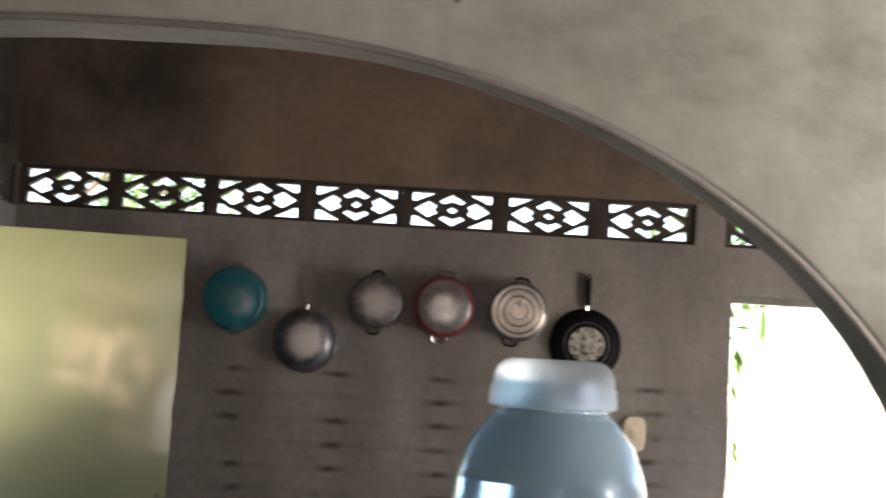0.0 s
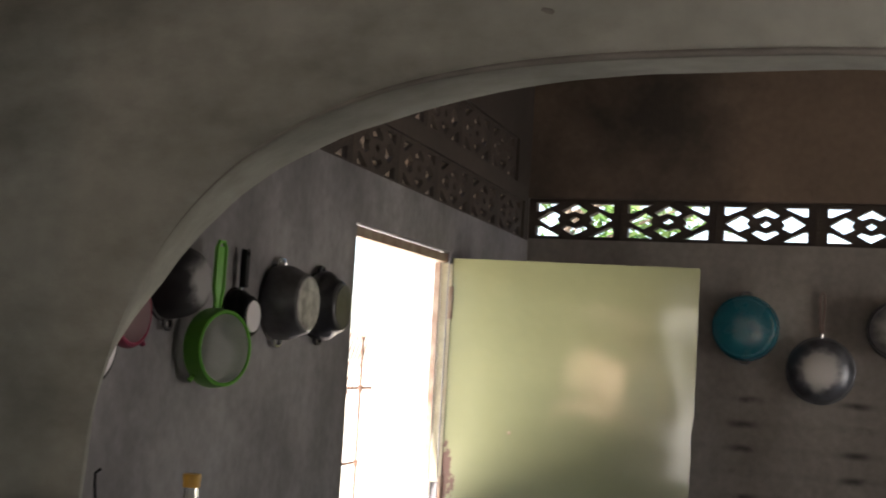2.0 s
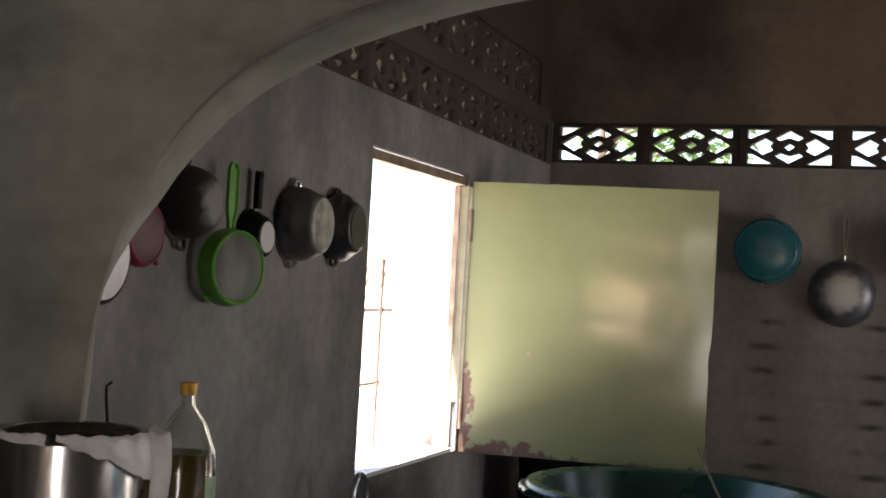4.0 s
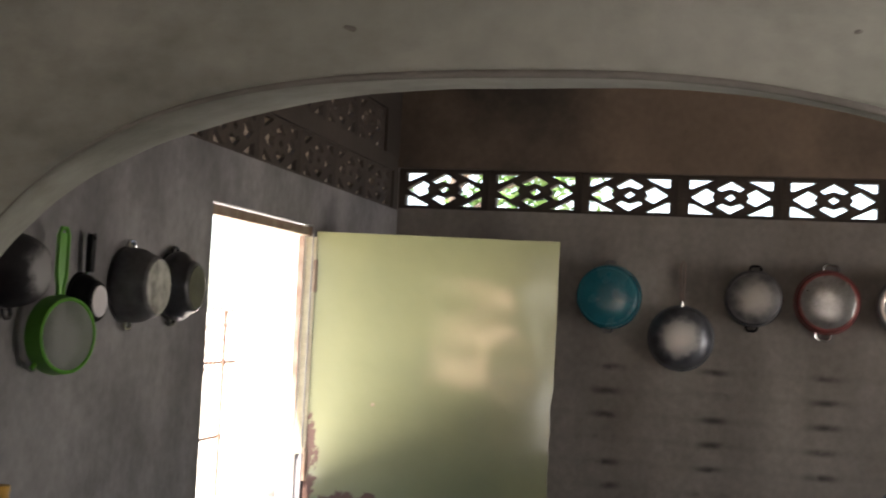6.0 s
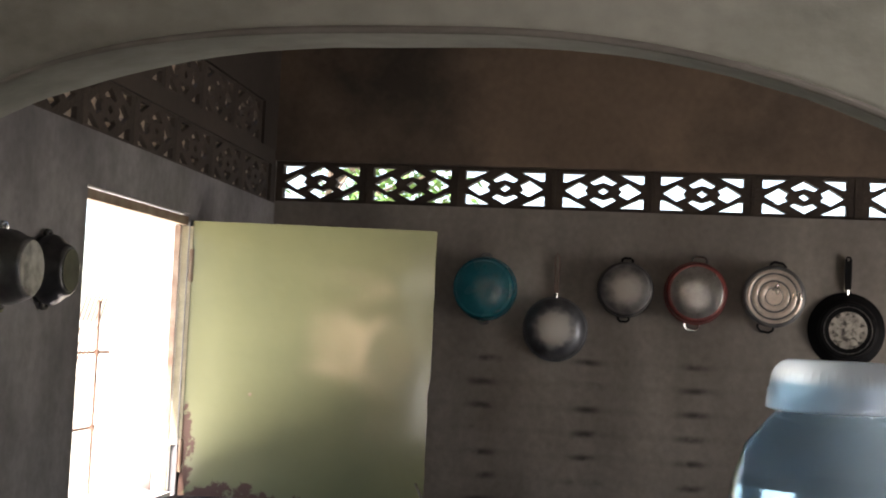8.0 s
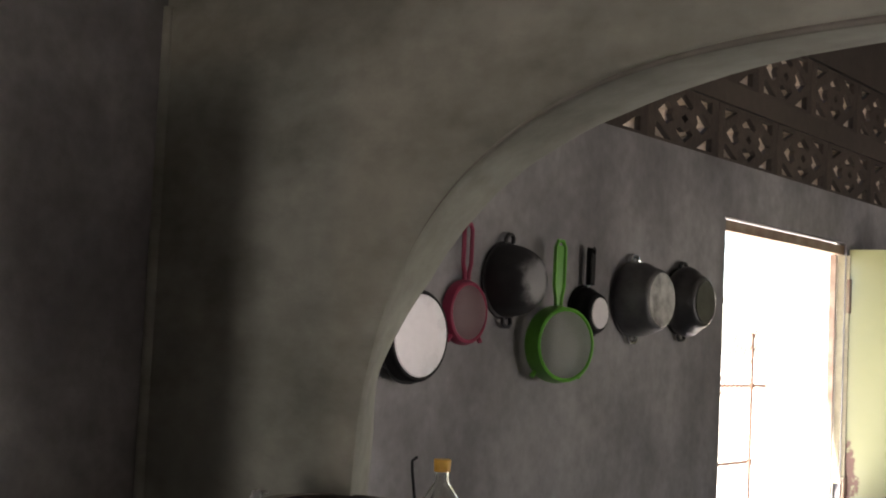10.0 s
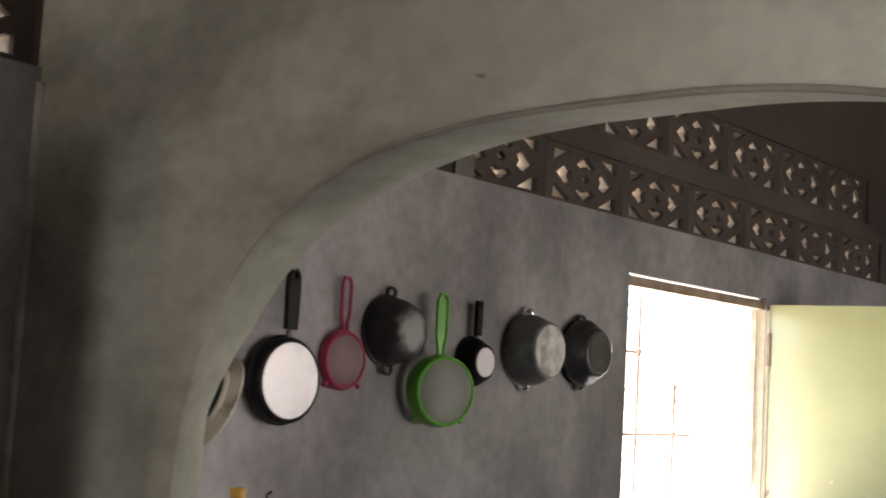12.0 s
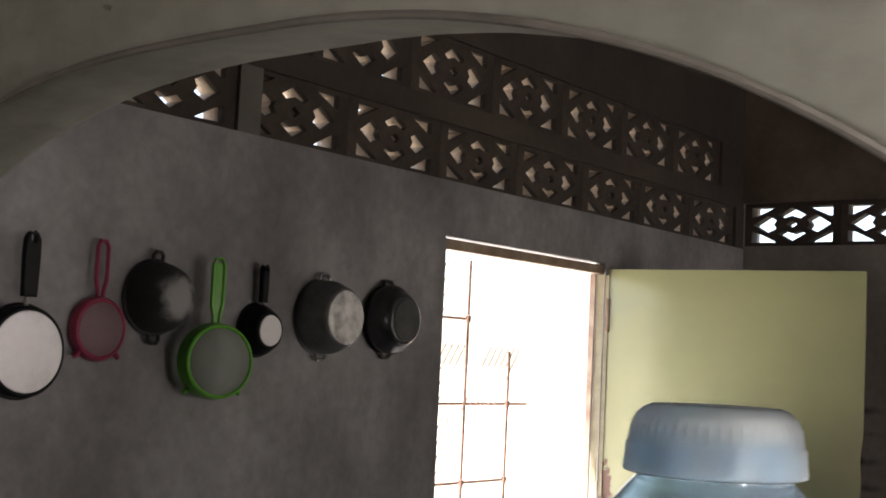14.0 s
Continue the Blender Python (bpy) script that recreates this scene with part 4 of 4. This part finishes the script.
part("base_ring", tube([(0.083 * math.cos(a), 0.083 * math.sin(a), 0.0505) for a in (2 * math.pi * k / 56 for k in range(56))], 0.0013, 6, closed=True), ALU, big_pan, "thin scoured bright ring")

switch = thing("light_switch", on_back(1.105, 1.45, BACK), "ivory plastic switch on the plastered wall", "switch")
oval = [(0.042 * math.copysign(abs(math.cos(a)) ** 0.55, math.cos(a)), 0.064 * math.copysign(abs(math.sin(a)) ** 0.62, math.sin(a))) for a in (2 * math.pi * (k + 0.5) / 40 for k in range(40))]
part("plate", sheet([oval], 0.018, 0.005), CREAMPL, switch, m=pose(0, 0, 0.0095))
part("rocker", box(bmesh.new(), -0.013, 0.013, -0.018, 0.018, 0.0195, 0.026, 0.002), CREAMPL, switch)

# ---- on the counter in the arch ----
jug = thing("water_jug", pose(0.363, 1.542, SILL + 0.02), "blue translucent water jug with a milky screw cap", "jug")
H = 1.630 - SILL - 0.02
shell = [(0, 0), (0.085, 0), (0.1, 0.012), (0.104, 0.03), (0.104, H - 0.10), (0.1, H - 0.07), (0.088, H - 0.035), (0.066, H - 0.008), (0.058, H), (0.058, H + 0.03)]
inner = [(max(0.0, r - 0.0025), z + (0.0025 if z < 0.02 else 0)) for r, z in shell][::-1]
part("bottle", lathe(shell + inner, 64), JUG, jug)
level = H - 0.073
part("water", lathe([(0, 0.003), (0.084, 0.003), (0.097, 0.014), (0.1009, 0.03), (0.1009, H - 0.10), (0.0985, level), (0, level)], 64), WATER, jug)
bm = bmesh.new()
n = 100
zs = [(0.062, -0.002, 0), (0.0675, 0.0, 0.3), (0.068, 0.003, 0.3), (0.0662, 0.006, 1), (0.0650, 0.020, 1), (0.0642, 0.022, 0.6), (0.0618, 0.034, 1), (0.0585, 0.042, 0.7), (0.0535, 0.0475, 0.2), (0.0475, 0.0500, 0), (0.0440, 0.0490, 0), (0.0, 0.0488, 0)]
rings = [[bm.verts.new(((r + rib * 0.0018 * (k % 2)) * math.cos(2 * math.pi * k / n), (r + rib * 0.0018 * (k % 2)) * math.sin(2 * math.pi * k / n), H + 0.004 + z)) for k in range(n)] for r, z, rib in zs[:-1]]
tip = bm.verts.new((0, 0, H + 0.004 + zs[-1][1]))
for a, b in zip(rings, rings[1:]):
    for k in range(n):
        bm.faces.new((a[k], a[(k + 1) % n], b[(k + 1) % n], b[k]))
for k in range(n):
    bm.faces.new((rings[-1][k], rings[-1][(k + 1) % n], tip))
part("screw_cap", bm, CAP, jug, "milky ribbed screw cap")

oil = thing("oil_bottle", pose(-0.630, 1.450, SILL + 0.02), "clear glass oil bottle with a yellow cap, part full", "bottle")
B = 1.523 - SILL - 0.02
glass = [(0, 0), (0.03, 0), (0.035, 0.008), (0.035, B - 0.075), (0.033, B - 0.05), (0.022, B - 0.02), (0.0085, B), (0.0078, B + 0.012)]
inner = [(max(0.0, r - 0.002), z + (0.002 if z < 0.005 else 0)) for r, z in glass][::-1]
bottle_glass = part("glass", lathe(glass + inner, 40), GLASS, oil)
part("oil", lathe([(0, 0.003), (0.028, 0.003), (0.0325, 0.01), (0.0325, 1.472 - SILL - 0.02), (0, 1.472 - SILL - 0.02)], 40), OIL, oil)
part("cap", lathe([(0, B + 0.026), (0.0092, B + 0.026), (0.010, B + 0.0245), (0.010, B + 0.019), (0.0094, B + 0.018), (0.0094, B + 0.012), (0.0, B + 0.012)], 24), GOLD, oil)
bm = bmesh.new()
arc = [[bm.verts.new((0.0356 * math.cos(a), 0.0356 * math.sin(a), z)) for a in (radians(-18 + 12 * k) for k in range(9))] for z in (0.05, B - 0.075)]
for k in range(8):
    bm.faces.new((arc[0][k], arc[0][k + 1], arc[1][k + 1], arc[1][k]))
part("label", bm, LABEL, bottle_glass, "pale green and white paper label")

pan = thing("stock_pot", pose(-0.730, 1.385, SILL + 0.02) @ Matrix.Diagonal((1, 1, 0.975, 1)), "small steel pot with a crumpled white plastic bag round its rim", "pot")
part("body", lathe([(0, 0), (0.076, 0), (0.083, 0.008), (0.085, 0.272), (0.089, 0.276), (0.085, 0.28), (0.082, 0.276), (0.080, 0.012), (0, 0.01)], 56), STEEL, pan)
part("filling", lathe([(0, 0.279), (0.03, 0.281), (0.05, 0.277), (0.068, 0.280), (0.0815, 0.275)], 30, 0.05), CHARRED, pan, "dark contents of the pot")


def bag(a0, a1, drop, seed, flare, grow=0.0):
    """A crumpled sheet of plastic folded over the pot's rim between two angles."""
    bm = bmesh.new()
    rows = []
    n, m = 34, 14
    for i in range(n + 1):
        a = radians(a0 + (a1 - a0) * i / n)
        line = []
        for q in range(m + 1):
            v = q / m
            if v < 0.3:
                r, z = 0.0845 + 0.0065 * v / 0.3, 0.2825 + 0.002 * v / 0.3
            else:
                r, z = 0.0925 + 0.004 * (v - 0.3), 0.2845 - drop * (1 - grow + grow * i / n) * (v - 0.3) / 0.7 * (0.75 + 0.4 * noise.noise(Vector((i * 0.11 + seed, 0, 0))))
            k = noise.noise(Vector((i * 0.33 + seed, q * 0.22, 1.7)))
            r += 0.003 * k + flare * (1 - i / n) ** 1.6 + 0.003 * abs(noise.noise(Vector((i * 0.6, q * 0.4, seed))))
            z += 0.004 * k + 0.4 * flare * (1 - i / n) ** 1.6
            line.append(bm.verts.new((r * math.cos(a), r * math.sin(a), z)))
        rows.append(line)
    for a, b in zip(rows, rows[1:]):
        for q in range(m):
            bm.faces.new((a[q], a[q + 1], b[q + 1], b[q]))
    return bm


part("plastic_bag", bag(-165, -72, 0.014, 2.0, 0.006), CLOTH, pan, "crumpled white plastic")
part("plastic_bag", bag(-66, 20, 0.085, 5.0, 0.0, 0.92), CLOTH, pan, "crumpled white plastic")
bm = tube([(0.099 * math.cos(radians(a)), 0.099 * math.sin(radians(a)), z) for a, z in ((6, 0.286), (9, 0.272), (12, 0.252), (11, 0.236), (9, 0.20), (5, 0.16), (3, 0.13))], 0.012, 14, flat=0.55)
for v in bm.verts:
    v.co += v.co.normalized() * 0.009 * noise.noise(v.co * 70)
    v.co.xy *= 1 + 0.05 * abs(noise.noise(v.co * 30))
part("bag_knot", bm, CLOTH, pan, "twisted white plastic tail", smooth=50)
wire = thing("hooked_rod", pose(-1.0, 1.829, SILL + 0.02), "thin black hooked rod leaning on the counter", "rod")
part("rod", tube([(-0.12, 0.06, 0.002), (0.0, 0.036, 0.14), (0.003, 0.022, 0.20), (0.006, 0.006, 0.262), (0.007, 0.004, 0.276), (0.012, 0.010, 0.282)], 0.0023, 6), BLACK, wire)

# ---- the kitchen worktop under the window ----
table = tagged(part("worktop", box(box(bmesh.new(), LEFT + 0.002, 0.02, 2.55, BACK - 0.002, 0.875, 0.915, 0.005), -0.1, -0.02, 2.6, BACK - 0.05, 0.0, 0.874), FLOOR, smooth=0), "grey cement worktop along the kitchen wall", "worktop", kind="structure")
tub = thing("wash_tub", pose(-0.418, 3.48, 0.915, 0, 0, 20), "large dark green plastic wash tub on the worktop", "tub")
basin = part("basin", lathe([(0, 0), (0.25, 0), (0.27, 0.012), (0.345, 0.262), (0.372, 0.268), (0.380, 0.276), (0.376, 0.285), (0.358, 0.288), (0.338, 0.28), (0.265, 0.02), (0, 0.012)], 72), TUBGREEN, tub)
for s in (0, 180):
    part("grip", tube([(0.355 * math.cos(radians(s + d)), 0.355 * math.sin(radians(s + d)), 0.262) if abs(d) > 13 else (0.389 * math.cos(radians(s + d)), 0.389 * math.sin(radians(s + d)), 0.268) for d in (-16, -12, 0, 12, 16)], 0.009, 8), TUBGREEN, basin)
plate = thing("plate", pose(-0.185, 3.52, 1.115, 10, 4, 0), "white plate lying in the green tub", "plate")
part("dish", lathe([(0, 0), (0.06, 0), (0.105, 0.014), (0.107, 0.017), (0.06, 0.004), (0, 0.004)], 40), WHITE, plate)
spoon = thing("spoon", pose(-0.345, 3.62, 1.17), "steel spoon leaning in the green tub", "spoon")
part("handle", tube([(0.05, -0.02, -0.06), (0.0, 0, 0.02), (-0.055, 0.02, 0.12)], 0.004, 8, 0.5), STEEL, spoon)
tap = thing("kitchen_tap", pose(-1.05, 2.905, 0.915), "chrome swan-neck tap at the worktop's edge", "tap")
neck = [(0, 0, 0), (0, 0, 0.255)] + [(0, 0.04 - 0.04 * math.cos(a), 0.255 + 0.062 * math.sin(a)) for a in (math.pi * k / 10 for k in range(1, 11))] + [(0, 0.082, 0.20)]
part("spout", tube(neck, 0.0075, 10), STEEL, tap)
part("collar", lathe([(0, 0), (0.022, 0), (0.02, 0.02), (0.012, 0.03), (0, 0.03)], 20), STEEL, tap)

# drum made wider so its black also covers shade under the shutter
drum = thing("plastic_drum", pose(-0.90, 4.52, 0.915), "black plastic drum behind the green tub, widened over the shade there", "drum")
part("body", lathe([(0, 0), (0.20, 0), (0.215, 0.01), (0.225, 0.10), (0.22, 0.14), (0.23, 0.24), (0.236, 0.248), (0.234, 0.258), (0.21, 0.26), (0, 0.255)], 48), BLACK, drum)

# ---- outside ----
tagged(part("ground", box(bmesh.new(), -400, 400, -400, 400, -0.5, -0.15), GROUND, smooth=0), "pale dry ground in full daylight", "ground", kind="structure")


def tree(m, height, crown, leaves, seed, label):
    rnd = random.Random(seed)
    ob = thing("tree", m, label, "tree")
    bm = tube([(0, 0, -0.15), (0.04, 0.02, height * 0.4), (-0.03, 0.05, height * 0.75), (0.03, 0, height)], 0.09, 10, taper=0.35)
    part("trunk", bm, BARK, ob)
    bm = bmesh.new()
    for k in range(9):
        a, h = rnd.uniform(0, 6.28), height * rnd.uniform(0.55, 0.98)
        tip = Vector((math.cos(a) * crown * 0.8, math.sin(a) * crown * 0.8, h + rnd.uniform(0.1, 0.7)))
        part("limb", tube([(0, 0, h), tip * 0.5 + Vector((0, 0, h * 0.5 + 0.1)), tip], 0.03, 6, taper=0.3), BARK, ob)
        for _ in range(leaves // 9):
            q = tip * rnd.uniform(0.35, 1.1) + Vector((0, 0, h * 0.35)) * rnd.uniform(0, 0.4)
            q = Vector((tip.x * rnd.uniform(0.3, 1.1), tip.y * rnd.uniform(0.3, 1.1), tip.z + rnd.gauss(0, 0.2))) + Vector((rnd.gauss(0, 0.3), rnd.gauss(0, 0.3), rnd.gauss(0, 0.25)))
            turn = Euler((rnd.uniform(-1, 1), rnd.uniform(-1, 1), rnd.uniform(0, 6.28))).to_matrix()
            s = rnd.uniform(0.05, 0.11)
            vs = [bm.verts.new(q + turn @ Vector(c) * s) for c in ((0, -1, 0), (0.38, 0, 0.1), (0, 1.2, 0), (-0.38, 0, 0.1))]
            bm.faces.new(vs)
    part("crown", bm, LEAF, ob, smooth=0)
    return ob


tree(pose(-3.4, 15.0, 0), 3.6, 1.8, 1500, 3, "broad leafy green tree in the yard")
tree(pose(3.6, 14.0, 0, 0, 0, 40), 3.6, 1.3, 700, 5, "leafy green tree beyond the doorway")

vine = thing("climbing_plant", pose(1.60, 5.52, -0.15), "slender green plant growing beside the yard door", "plant")
rnd = random.Random(11)
stem = [(0.02 * math.sin(z * 3.1), 0.02 * math.cos(z * 2.3), z) for z in (0.16 * k for k in range(13))]
part("stem", tube(stem, 0.006, 6, taper=0.5), BARK, vine)


def blade(root, tip, width):
    """A narrow leaf, folded along its middle."""
    bm = bmesh.new()
    root, tip = Vector(root), Vector(tip)
    side = (tip - root).cross(Vector((0.2, 1, 0.1))).normalized() * width
    mid = []
    for k in range(6):
        u = k / 5
        p = root.lerp(tip, u) + Vector((0, -0.01 * math.sin(math.pi * u), 0))
        w = math.sin(math.pi * min(1.0, u * 0.9 + 0.08)) ** 0.8
        mid.append([bm.verts.new(p - side * w), bm.verts.new(p + Vector((0, 0.006, 0))), bm.verts.new(p + side * w)])
    for a, b in zip(mid, mid[1:]):
        for q in range(2):
            bm.faces.new((a[q], a[q + 1], b[q + 1], b[q]))
    return bm


for k in range(26):
    z = rnd.uniform(1.2, 1.95)
    a = rnd.uniform(-2.6, -0.4)
    long = rnd.uniform(0.05, 0.10)
    part("leaf", blade((0, 0, z), (0.35 * long * math.cos(a), long * math.sin(a), z - rnd.uniform(0.02, 0.09)), 0.010), SUNLEAF, vine, smooth=0)
part("twig", tube([(0.0, 0.0, 1.92), (0.05, -0.01, 2.10), (0.10, 0.0, 2.13), (0.12, 0.0, 2.10)], 0.003, 6), BARK, vine)
part("leaf", blade((0.112, 0, 2.12), (0.108, -0.01, 1.965), 0.016), SUNLEAF, vine, smooth=0)
part("leaf", blade((0.15, 0, 2.12), (0.152, -0.01, 2.03), 0.007), SUNLEAF, vine, smooth=0)
